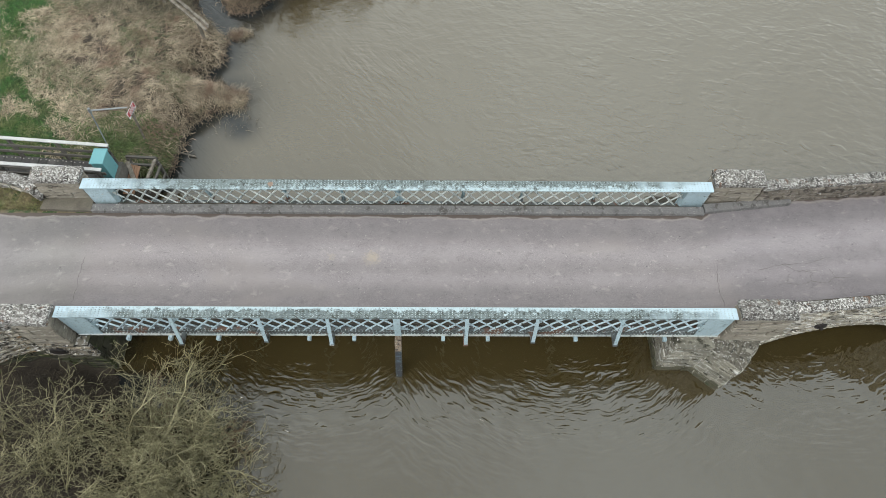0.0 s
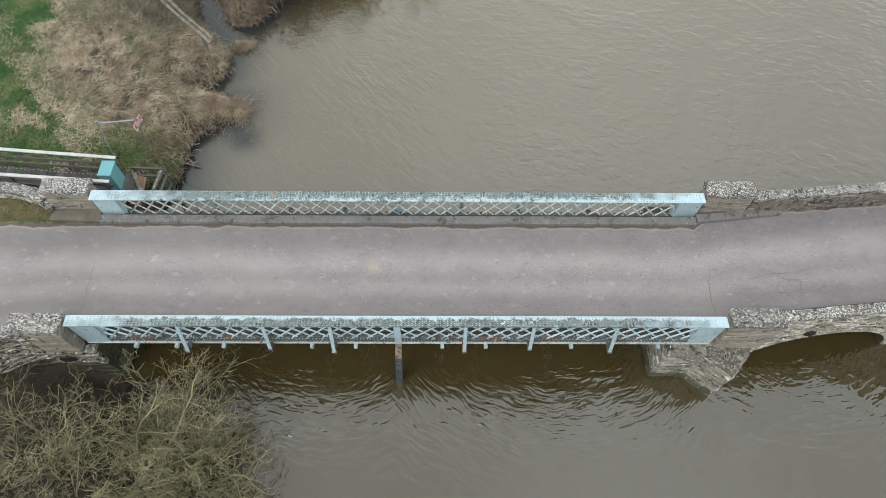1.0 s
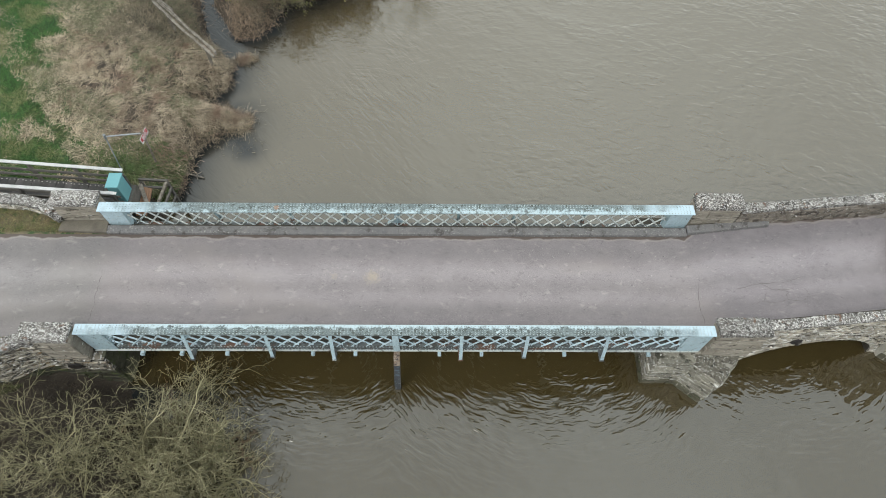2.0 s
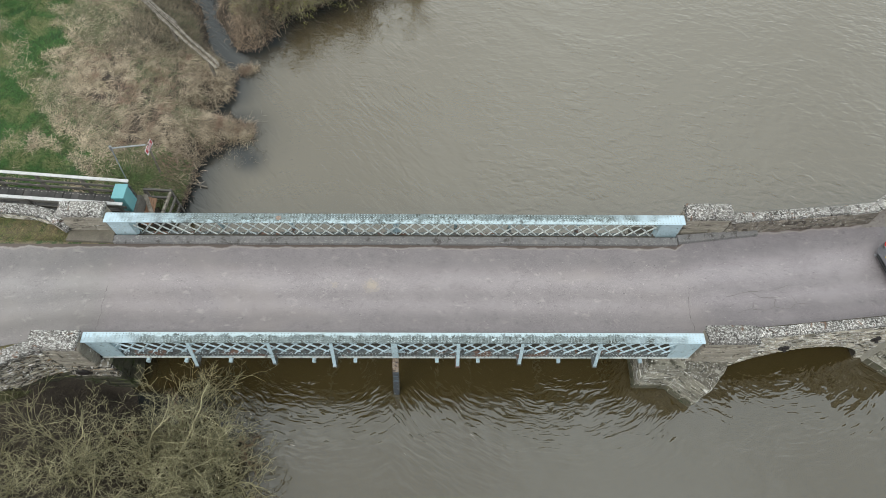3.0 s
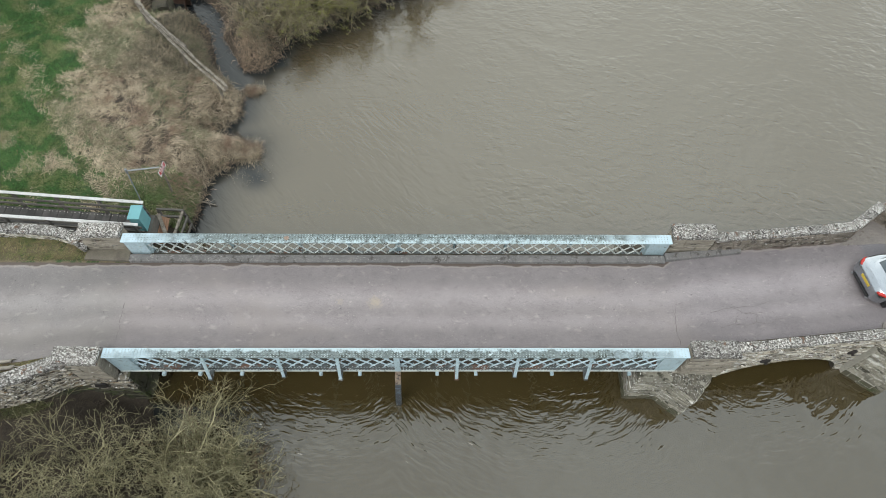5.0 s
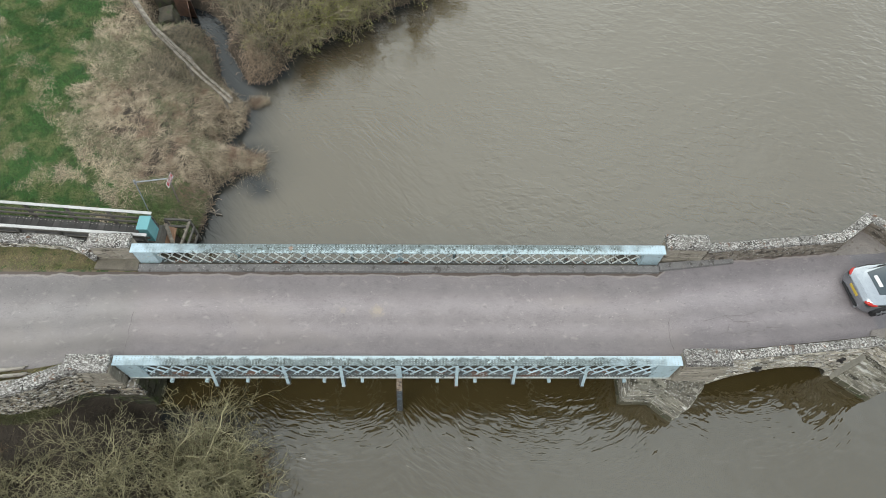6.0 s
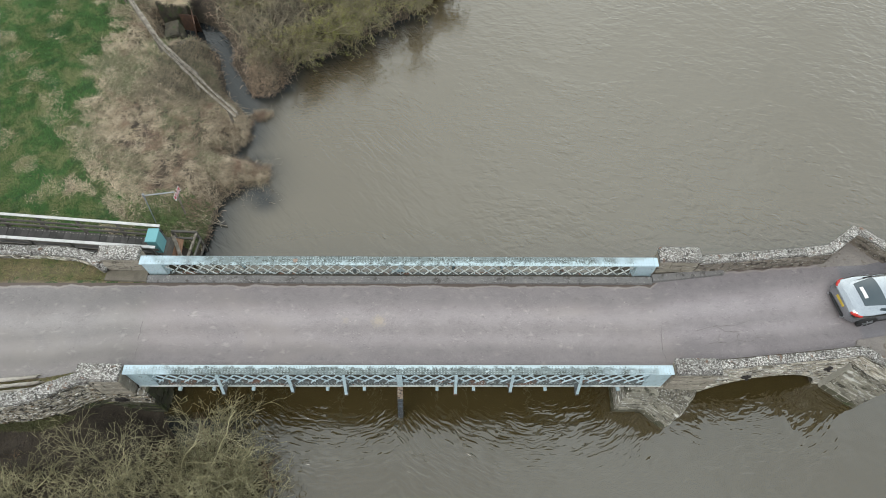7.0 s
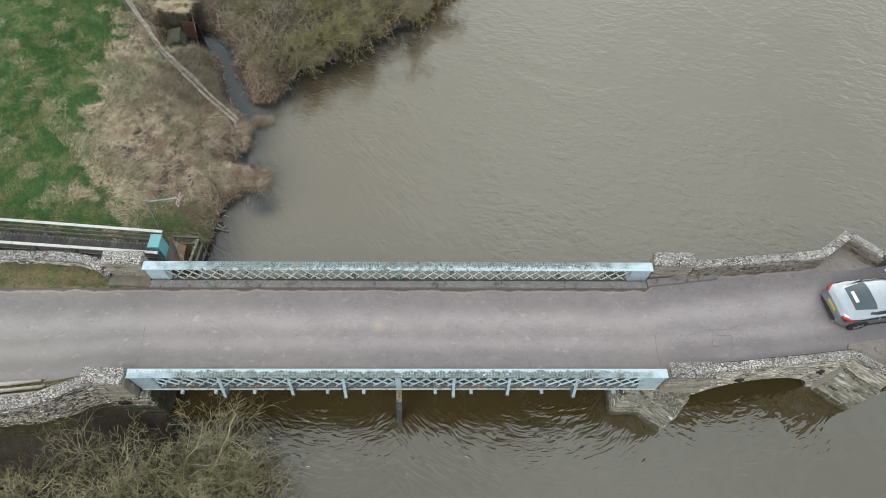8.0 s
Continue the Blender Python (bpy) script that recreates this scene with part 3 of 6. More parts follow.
# deck slab and joists below the road on the iron span
bm = box(bmesh.new(), -9.95, 9.95, -0.12, 4.2, -0.42, -0.02)
solo("bridge_deck", bm, MORTAR, "concrete deck slab under the carriageway", "bridge deck", kind="structure")
for y0, y1, nm in ((3.76, 4.06, "far"), (0.02, 0.30, "near")):
    for i in range(14):
        x0 = -10.25 + i * 20.25 / 14
        bm = bevelled(box(bmesh.new(), x0 + 0.0015, x0 + 20.25 / 14 - 0.0015, y0, y1, -0.02, 0.125), 0.006)
        solo("kerb", bm, surf("kerb_stone", (0.150, 0.146, 0.142), (0.195, 0.187, 0.180), 1.2, 0.9, bump=0.7, grain=30, layers=(((0.085, 0.078, 0.070), 4, 0.53, 0.66), ((0.36, 0.345, 0.32), 20, 0.585, 0.64), ((0.26, 0.24, 0.22), 2.2, 0.56, 0.70))) if i + (nm == "near") == 0 else bpy.data.materials["kerb_stone"],
             "grey concrete kerb stone along the girder foot", "kerb", "kerb stones", kind="structure")


bm = bevelled(prism(bmesh.new(), [(-11.95, 3.86), (-10.27, 3.80), (-10.27, 4.30), (-11.9, 4.26)], -0.06, 0.10), 0.008)
solo("kerb", bm, BEDDING, "worn grey stone slab at the foot of the end pillar", "kerb", "kerb stones", kind="structure")
for i in range(3):
    xa, xb = 10.02 + i * 1.0, 11.01 + i * 1.0
    bm = bmesh.new()
    prism(bm, [(xa, far_face(xa) - 0.30 + 0.035 * i), (xb, far_face(xb) - 0.265 + 0.035 * i), (xb, far_face(xb) + 0.02), (xa, far_face(xa) + 0.02)], -0.1, 0.17)
    solo("kerb", bevelled(bm, 0.01), bpy.data.materials["kerb_stone"], "low grey stone kerb along the parapet foot", "kerb", "kerb stones", kind="structure")


# ---- lattice girders ----
def rows_of_studs(g, x0, x1, lines, side):
    """Rivet heads on an upright face, in rows."""
    v, q = [], []
    for y, z in lines:
        x = x0
        while x < x1:
            b0 = len(v)
            for rr, out in ((0.02, -0.012), (0.012, 0.014)):
                v += [(x + rr * math.cos(k * math.pi / 3), y + side * out, z + rr * math.sin(k * math.pi / 3)) for k in range(6)]
            q += [(b0 + k, b0 + (k + 1) % 6, b0 + 6 + (k + 1) % 6, b0 + 6 + k) for k in range(6)]
            q += [(b0 + 6, b0 + 7, b0 + 8, b0 + 9), (b0 + 6, b0 + 9, b0 + 10, b0 + 11)]
            x += 0.105
    ob = new("riveting", mesh_from_arrays("riveting", np.array(v) - np.array(g.location), q, RIVET))
    ob.parent = g
    tagged(ob, kind="stuff")


def girder(name, y_out, y_in, x0, x1, outriggers, label):
    """y_out: the side away from the road, y_in the road side."""
    top, low = 0.975, -0.475
    g = thing(name, label, "girder", "bridge girders", at=((x0 + x1) / 2, (y_out + y_in) / 2, low))
    lo, hi = min(y_out, y_in), max(y_out, y_in)
    mid, s = (lo + hi) / 2, (1 if y_out < y_in else -1)
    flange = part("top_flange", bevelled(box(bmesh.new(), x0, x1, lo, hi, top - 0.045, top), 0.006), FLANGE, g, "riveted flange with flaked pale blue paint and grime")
    # rivets in rows
    rv, rq = [], []
    rows = [lo + 0.045, lo + 0.1, lo + 0.115, mid, hi - 0.11, hi - 0.045]
    x = x0 + 0.12
    k = 0
    while x < x1 - 0.1:
        for j, y in enumerate(rows):
            if j == 1:
                continue
            r, h, b0 = 0.018, 0.013, len(rv)
            for ring, (rr, zz) in enumerate(((r, 0), (r * 0.6, h))):
                for a6 in range(6):
                    rv.append((x + rr * math.cos(a6 * math.pi / 3), y + rr * math.sin(a6 * math.pi / 3), top + zz))
            for a6 in range(6):
                rq.append((b0 + a6, b0 + (a6 + 1) % 6, b0 + 6 + (a6 + 1) % 6, b0 + 6 + a6))
            rq += [(b0 + 6, b0 + 7, b0 + 8, b0 + 9), (b0 + 6, b0 + 9, b0 + 10, b0 + 11)]
        x += 0.105
    rob = new("riveting", mesh_from_arrays("riveting", np.array(rv) - np.array([(x0 + x1) / 2, (y_out + y_in) / 2, low]), rq, RIVET))
    rob.parent = flange
    tagged(rob, "worn pale rivet heads", kind="stuff")
    # splice plates on the flange
    for xs_ in [x0 + 2.45 * i for i in range(1, 8)]:
        part("splice_plate", bevelled(box(bmesh.new(), xs_ - 0.28, xs_ + 0.28, lo + 0.11, hi - 0.11, top, top + 0.012), 0.003), FLANGE, g)
    # chord angles below the flange and the bottom chord
    bm = box(bmesh.new(), x0, x1, mid - 0.09, mid + 0.09, top - 0.13, top - 0.045)
    part("top_chord", bm, PAINT, g)
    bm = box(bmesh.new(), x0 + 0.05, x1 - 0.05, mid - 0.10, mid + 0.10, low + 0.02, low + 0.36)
    part("bottom_chord", bm, GRIME_SHADED, g)
    part("bottom_flange", bevelled(box(bmesh.new(), x0 + 0.04, x1 - 0.04, lo + 0.022, hi - 0.022, low, low + 0.03), 0.006), BAR_PALE, g, "thin bottom flange with chalky dirty paint")
    rows_of_studs(g, x0 + 0.9, x1 - 0.9, [(mid - s * 0.11, low + 0.30), (mid - s * 0.11, low + 0.10)], -s)
    # end plates
    for xa, xb, sgn in ((x0 + 0.03, x0 + 0.78, 1), (x1 - 0.78, x1 - 0.03, -1)):
        bm = box(bmesh.new(), xa, xb, mid - 0.12, mid + 0.12, low + 0.03, top - 0.045)
        part("end_plate", bevelled(bm, 0.006), PAINT, g, "smooth pale blue end plate")
        bm = bmesh.new()
        xi = xb if sgn > 0 else xa
        beam(bm, (xi, mid - s * 0.13, low + 0.3), (xi, mid - s * 0.13, top - 0.05), 0.09, 0.02, (0, 1, 0))
        part("end_stiffener", bm, PAINT, g)
    # lattice bars in two planes
    pitch, z0, z1 = 0.465, low + 0.30, top - 0.07
    run = 0.86
    xa, xb = x0 + 0.80, x1 - 0.80
    for lean, plane in ((1, mid - s * 0.075), (-1, mid - s * 0.035)):
        if s < 0:
            plane = mid + (0.035 if lean > 0 else -0.01)
        c = xa - run
        while c < xb:
            p, q = (c, z0), (c + run, z1)
            t0, t1 = max(0, (xa - c) / run), min(1, (xb - c) / run)
            if t1 - t0 > 0.12:
                pa, pb = c + t0 * run, c + t1 * run
                za, zb = z0 + t0 * (z1 - z0), z0 + t1 * (z1 - z0)
                if lean < 0:
                    pa, pb = xa + xb - pa, xa + xb - pb
                bm = beam(bmesh.new(), (pa, plane, za), (pb, plane, zb), 0.060, 0.014, (0, 1, 0))
                nx, nz = -(zb - za), pb - pa
                k = 0.026 / math.hypot(nx, nz) * (1 if nz > 0 else -1)
                beam(bm, (pa + nx * k, plane - 0.024, za + nz * k), (pb + nx * k, plane - 0.024, zb + nz * k), 0.010, 0.042, (0, 1, 0))
                part("lattice_bar", bm, BAR if s > 0 else BAR_PALE, g)
            c += pitch
    # middle post with its gussets
    cx = (x0 + x1) / 2 - 0.06
    bm = box(bmesh.new(), cx - 0.10, cx + 0.10, mid - s * 0.14 - 0.012, mid - s * 0.14 + 0.012, low + 0.03, top - 0.05)
    box(bm, cx - 0.012, cx + 0.012, min(mid, mid - s * 0.128), max(mid, mid - s * 0.128), low + 0.03, top - 0.05)
    part("middle_post", bm, PAINT, g, "pale blue stiffener post")
    for sg in (-1, 1):
        bm = bmesh.new()
        pts = [(cx, 0.30), (cx + sg * 0.36, -0.06), (cx + sg * 0.36, -0.10), (cx, -0.10)]
        fr = [bm.verts.new((px, mid - s * 0.10, pz)) for px, pz in pts]
        bk = [bm.verts.new((px, mid - s * 0.085, pz)) for px, pz in pts]
        bm.faces.new(fr)
        bm.faces.new(bk[::-1])
        for i in range(4):
            bm.faces.new((fr[i], bk[i], bk[(i + 1) % 4], fr[(i + 1) % 4]))
        part("gusset_plate", bm, PAINT, g)
    # outriggers that stay the top flange from the joist ends
    for bx, by, bz in outriggers:
        yt = mid - s * 0.10
        yb = mid - s * by
        bm = beam(bmesh.new(), (bx, yt, top - 0.05), (bx, yb, bz), 0.11, 0.014, (0, -s, 0.4))
        beam(bm, (bx, yt + s * 0.05, top - 0.05), (bx, yb + s * 0.05, bz), 0.014, 0.10, (0, -s, 0.4))
        stay = part("outrigger", bm, PAINT, g, "raking pale blue stay")
        bm = box(bmesh.new(), bx - 0.07, bx + 0.07, min(yb + s * 0.45, yb - s * 0.03), max(yb + s * 0.45, yb - s * 0.03), bz - 0.07, bz - 0.005)
        part("stay_foot", bm, GRIME_SHADED, stay)
    return g


def flange_material():
    m = surf("flange_paint", (0.115, 0.145, 0.145), (0.18, 0.22, 0.215), 2.5, 0.65, bump=0.3, grain=60,
             layers=(((0.055, 0.065, 0.055), 9.0, 0.50, 0.60), ((0.44, 0.52, 0.52), 30.0, 0.60, 0.64), ((0.48, 0.58, 0.60), 7.0, 0.63, 0.69)))
    n, l = m.node_tree.nodes, m.node_tree.links
    bsdf = n["Principled BSDF"]
    old = bsdf.inputs["Base Color"].links[0].from_socket
    geo = n.new("ShaderNodeNewGeometry")
    sep = n.new("ShaderNodeSeparateXYZ")
    ab = n.new("ShaderNodeMath")
    ab.operation = "ABSOLUTE"
    nz = n.new("ShaderNodeTexNoise")
    nz.inputs["Scale"].default_value, nz.inputs["Detail"].default_value = 2.2, 7
    ad = n.new("ShaderNodeMath")
    ad.operation = "MULTIPLY_ADD"
    ad.inputs[1].default_value = 5.0
    r = n.new("ShaderNodeMapRange")
    r.inputs["From Min"].default_value, r.inputs["From Max"].default_value = 10.0, 12.4
    mx = n.new("ShaderNodeMixRGB")
    mx.inputs[2].default_value = (0.47, 0.60, 0.66, 1)
    l.new(geo.outputs["Position"], sep.inputs[0])
    l.new(geo.outputs["Position"], nz.inputs["Vector"])
    l.new(sep.outputs["X"], ab.inputs[0])
    l.new(nz.outputs["Fac"], ad.inputs[0])
    l.new(ab.outputs[0], ad.inputs[2])
    l.new(ad.outputs[0], r.inputs["Value"])
    # paint kept along the edge beside the road, flaked in patches
    keep = n.new("ShaderNodeMapRange")
    keep.inputs["From Min"].default_value, keep.inputs["From Max"].default_value = -0.20, 0.0
    l.new(sep.outputs["Y"], keep.inputs["Value"])
    span = n.new("ShaderNodeMapRange")
    span.inputs["From Min"].default_value, span.inputs["From Max"].default_value = 1.0, 2.0
    span.inputs["To Min"].default_value, span.inputs["To Max"].default_value = 0.0, -0.95
    l.new(sep.outputs["Y"], span.inputs["Value"])
    rim = n.new("ShaderNodeMapRange")
    rim.inputs["From Min"].default_value, rim.inputs["From Max"].default_value = 4.36, 4.12
    rim.inputs["To Max"].default_value = 0.75
    l.new(sep.outputs["Y"], rim.inputs["Value"])
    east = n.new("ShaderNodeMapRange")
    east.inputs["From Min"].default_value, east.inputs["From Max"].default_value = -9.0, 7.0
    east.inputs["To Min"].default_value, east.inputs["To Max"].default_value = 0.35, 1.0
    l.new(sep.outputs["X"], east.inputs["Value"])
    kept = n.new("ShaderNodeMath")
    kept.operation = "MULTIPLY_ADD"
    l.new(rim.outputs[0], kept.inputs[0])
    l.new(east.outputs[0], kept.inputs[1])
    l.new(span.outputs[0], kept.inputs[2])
    lift = n.new("ShaderNodeMath")
    l.new(keep.outputs[0], lift.inputs[0])
    # the near flange has no far rim: beyond the road only
    half = n.new("ShaderNodeMath")
    half.operation = "GREATER_THAN"
    half.inputs[1].default_value = 2.0
    l.new(sep.outputs["Y"], half.inputs[0])
    only = n.new("ShaderNodeMath")
    only.operation = "MULTIPLY"
    l.new(kept.outputs[0], only.inputs[0])
    l.new(half.outputs[0], only.inputs[1])
    l.new(only.outputs[0], lift.inputs[1])
    nf = n.new("ShaderNodeTexNoise")
    nf.inputs["Scale"].default_value, nf.inputs["Detail"].default_value, nf.inputs["Roughness"].default_value = 5.0, 7, 0.78
    l.new(geo.outputs["Position"], nf.inputs["Vector"])
    held = n.new("ShaderNodeMath")
    held.operation = "MULTIPLY_ADD"
    held.inputs[1].default_value = 0.31
    l.new(lift.outputs[0], held.inputs[0])
    l.new(nf.outputs["Fac"], held.inputs[2])
    patch = n.new("ShaderNodeMapRange")
    patch.inputs["From Min"].default_value, patch.inputs["From Max"].default_value = 0.60, 0.70
    patch.inputs["To Max"].default_value = 0.85
    l.new(held.outputs[0], patch.inputs["Value"])
    flake = n.new("ShaderNodeMixRGB")
    flake.inputs[2].default_value = (0.50, 0.62, 0.65, 1)
    l.new(patch.outputs[0], flake.inputs[0])
    l.new(old, flake.inputs[1])
    l.new(r.outputs[0], mx.inputs[0])
    l.new(flake.outputs[0], mx.inputs[1])
    l.new(mx.outputs[0], bsdf.inputs["Base Color"])
    return m


FLANGE = flange_material()
NEAR_STAYS = [(-6.55, 0.46, -0.36), (-4.04, 0.36, -0.40), (-2.05, 0.46, -0.36), (1.99, 0.46, -0.36), (4.04, 0.36, -0.40), (6.53, 0.46, -0.36)]
girder("lattice_girder", -0.35, 0.0, -9.8, 9.8, NEAR_STAYS, "pale blue riveted iron lattice girder on the downstream side, grimy flange")
girder("lattice_girder", 4.47, 4.08, -10.29, 10.05, [(x, 0.46, -0.36) for x in (-6.6, -4.0, -2.1, 2.0, 4.0, 6.5)], "pale blue riveted iron lattice girder with rust and flaking flange paint")
# a rusted patch where the far flange has lost its paint
bm = bmesh.new()
rr = random.Random(5)
ring = [bm.verts.new((-4.25 + 0.10 * math.cos(k * 0.5236) * rr.uniform(0.4, 1.2), 4.27 + 0.09 * math.sin(k * 0.5236) * rr.uniform(0.6, 1.2), 0.979)) for k in range(12)]
bm.faces.new(ring)
solo("rust_patch", bm, surf("orange_rust", (0.34, 0.21, 0.14), (0.27, 0.20, 0.16), 14, 0.9, bump=0.4), "orange rust patch on the girder flange", "rust", kind="structure")
for i in range(9):
    x = (-8.26, -7.0, -5.54, -2.78, -1.41, 1.31, 2.68, 5.38, 8.13)[i]
    bm = box(bmesh.new(), x - 0.058, x + 0.058, -0.45, 4.5, -0.60, -0.48)
    solo("cross_joist", bevelled(bm, 0.01), PAINT, "iron cross joist under the deck, end showing", "joist", "deck joists")


# ---- stonework ----
def stone_mesh(seed):
    r = random.Random(seed)
    bm = bmesh.new()
    bmesh.ops.create_cube(bm, size=1.0)
    bmesh.ops.bevel(bm, geom=list(bm.edges), offset=0.07, segments=1, affect="EDGES")
    for v in bm.verts:
        v.co += Vector((r.uniform(-1, 1), r.uniform(-1, 1), r.uniform(-1, 1))) * 0.035
    return bm


STONE_MESHES = [mesh_of("stone", stone_mesh(i), STONE) for i in range(6)]
MOSSY_SHADED_MESHES = [mesh_of("stone", stone_mesh(40 + i), MOSSY_SHADED) for i in range(3)]
WET_MESHES = [mesh_of("stone", stone_mesh(60 + i), surf("wet_block", (0.070, 0.066, 0.043), (0.105, 0.098, 0.064), 1.8, 0.6, bump=0.6, grain=16, vary=0.22, layers=(((0.045, 0.055, 0.022), 2.4, 0.50, 0.66),)) if i == 0 else bpy.data.materials["wet_block"]) for i in range(3)]
SHALE_MESHES = [mesh_of("stone", stone_mesh(70 + i), SHALE) for i in range(5)]
ASHLAR_MESHES = [mesh_of("stone", stone_mesh(90 + i), ASHLAR) for i in range(4)]
BROWN_MESHES = [mesh_of("stone", stone_mesh(80 + i), BROWN) for i in range(5)]
BLOCK_MESHES = [mesh_of("stone", stone_mesh(50 + i), BLOCK) for i in range(5)]
COPING_MESHES = [mesh_of("coping_stone", stone_mesh(20 + i), LICHEN) for i in range(5)]
PIECES = []


def piece(name, meshes, parent, centre, size, heading=0.0, rng=random, tilt=0.6):
    """One stone: a shared mesh at its own place, kept for the end of the file."""
    PIECES.append((name, meshes[rng.randrange(len(meshes))], parent, Vector(centre), Vector(size), heading, rng.uniform(-tilt, tilt)))


def stone_face(parent, p, q, z0, z1, rng, course=0.2, length=(0.3, 0.6), depth=0.16, inside=None, meshes=None, wild=0.0, joint=0.026):
    """Courses of stones on the face from p to q, which looks to the right of p-q."""
    p, q = Vector((*p, 0)), Vector((*q, 0))
    d = q - p
    total = d.length
    d.normalize()
    out = Vector((d.y, -d.x, 0))
    head = math.degrees(math.atan2(d.y, d.x))
    z = z0
    while z < z1 - 0.04:
        h = min(course * rng.uniform(0.65, 1.35), z1 - z)
        x = -rng.uniform(0, length[0])
        while x < total:
            w = rng.uniform(*length)
            a0, a1 = max(0, x), min(total, x + w)
            c = p + d * (a0 + a1) / 2 + Vector((0, 0, z + h / 2))
            if a1 - a0 > 0.05 and (not inside or inside(c, (a1 - a0) / 2, h / 2)):
                piece("stone", meshes or STONE_MESHES, parent, c + out * (rng.uniform(-0.022, 0.02) * (1 + 2 * wild) - depth / 2 + 0.03), (a1 - a0 - joint, depth, h - joint), head, rng, 0.6 + 3 * wild)
            x += w
        z += h


def coping(parent, pts, width, z, height, rng, length=(0.45, 0.9)):
    """Rough coping stones along a plan line of points."""
    for (ax, ay), (bx, by) in zip(pts, pts[1:]):
        d = Vector((bx - ax, by - ay, 0))
        total = d.length
        d.normalize()
        k = max(1, round(total / rng.uniform(*length)))
        for i in range(k):
            c = Vector((ax, ay, z)) + d * total * (i + 0.5) / k
            piece("coping_stone", COPING_MESHES, parent, c + Vector((0, 0, rng.uniform(-0.015, 0.015))), (total / k + 0.01, width * rng.uniform(0.94, 1.06), height), math.degrees(math.atan2(d.y, d.x)), rng)


def wall_core(bm, pts, width, z0, z1):
    """A wall of some thickness along a plan line; the line is its right-hand face."""
    left, right = [], []
    for i, (x, y) in enumerate(pts):
        ax, ay = pts[max(0, i - 1)]
        bx, by = pts[min(len(pts) - 1, i + 1)]
        d = Vector((bx - ax, by - ay, 0)).normalized()
        nrm = Vector((-d.y, d.x, 0))
        right.append(Vector((x, y, 0)) + nrm * 0.03)
        left.append(Vector((x, y, 0)) + nrm * (width - 0.03))
    n = len(pts)
    grid = [[bm.verts.new((v.x, v.y, z)) for v in side] for side, z in ((right, z0), (right, z1), (left, z1), (left, z0))]
    for i in range(n - 1):
        for k in range(4):
            bm.faces.new((grid[k][i], grid[k][i + 1], grid[(k + 1) % 4][i + 1], grid[(k + 1) % 4][i]))
    bm.faces.new([grid[k][0] for k in range(4)][::-1])
    bm.faces.new([grid[k][n - 1] for k in range(4)])
    return bm


rng = random.Random(7)


def pillar(x0, x1, y0, y1, z0, label):
    """An end pillar with a chamfered lichened cap."""
    t = thing("pillar", label, "pillar", "end pillars of the parapets", at=((x0 + x1) / 2, (y0 + y1) / 2, z0))
    part("core", box(bmesh.new(), x0 + 0.09, x1 - 0.09, y0 + 0.09, y1 - 0.09, z0, 0.98), BEDDING, t)
    for p, q in (((x0 + 0.05, y0 + 0.05), (x1 - 0.05, y0 + 0.05)), ((x1 - 0.05, y0 + 0.05), (x1 - 0.05, y1 - 0.05)), ((x1 - 0.05, y1 - 0.05), (x0 + 0.05, y1 - 0.05)), ((x0 + 0.05, y1 - 0.05), (x0 + 0.05, y0 + 0.05))):
        stone_face(t, p, q, z0, 0.97, rng, 0.26, (0.5, 0.9), 0.12, meshes=ASHLAR_MESHES, joint=0.007)
    bm = bmesh.new()
    box(bm, x0, x1, y0, y1, 0.96, 1.17)
    bmesh.ops.subdivide_edges(bm, edges=list(bm.edges), cuts=6, use_grid_fill=True)
    for v in bm.verts:
        u = noise.noise_vector(v.co * 4.0) * 0.025
        edge = max(abs(v.co.x - (x0 + x1) / 2) / ((x1 - x0) / 2), abs(v.co.y - (y0 + y1) / 2) / ((y1 - y0) / 2))
        if v.co.z > 1.1 and edge > 0.8:
            v.co.z -= 0.06 * (edge - 0.8) / 0.2
        v.co += u
    part("cap", bm, LICHEN, t, "rounded cap stone mottled with white lichen")
    return t


pillar(9.88, 11.5, -0.38, 0.22, -0.75, "weathered stone end pillar with lichened cap beside the girder end")
pillar(-11.35, -9.86, -0.62, 0.0, -1.4, "weathered stone end pillar, brown patch on its lichened cap")
pillar(10.12, 11.78, 4.26, 4.88, -0.75, "weathered stone end pillar with pale lichened cap")
pillar(-11.92, -10.34, 4.26, 4.84, -1.4, "square stone end pillar with white lichened cap by the footbridge")

# parapet walls east of the iron span, with a refuge over the pier
far_line = [(11.78, far_face(11.78) + 0.28)] + [(x, far_face(x) + 0.28) for x in (13.2, 14.7, 16.2, 17.35)]
far_ref = [(17.35, far_face(17.35) + 0.28), (18.75, 6.05), (19.85, 5.02)]
far_on = [(19.85, 5.02), (22, 5.35), (26, 6.4), (34, 9.0)]
near_line = [(x, near_face(x) - 0.06) for x in (11.5, 13.0, 14.5, 16.0, 17.15)]
near_ref = [(17.15, near_face(17.15) - 0.06), (18.35, -0.35), (19.6, 0.95)]
near_on = [(19.6, 0.95), (22, 1.35), (26, 2.3), (34, 5.0)]

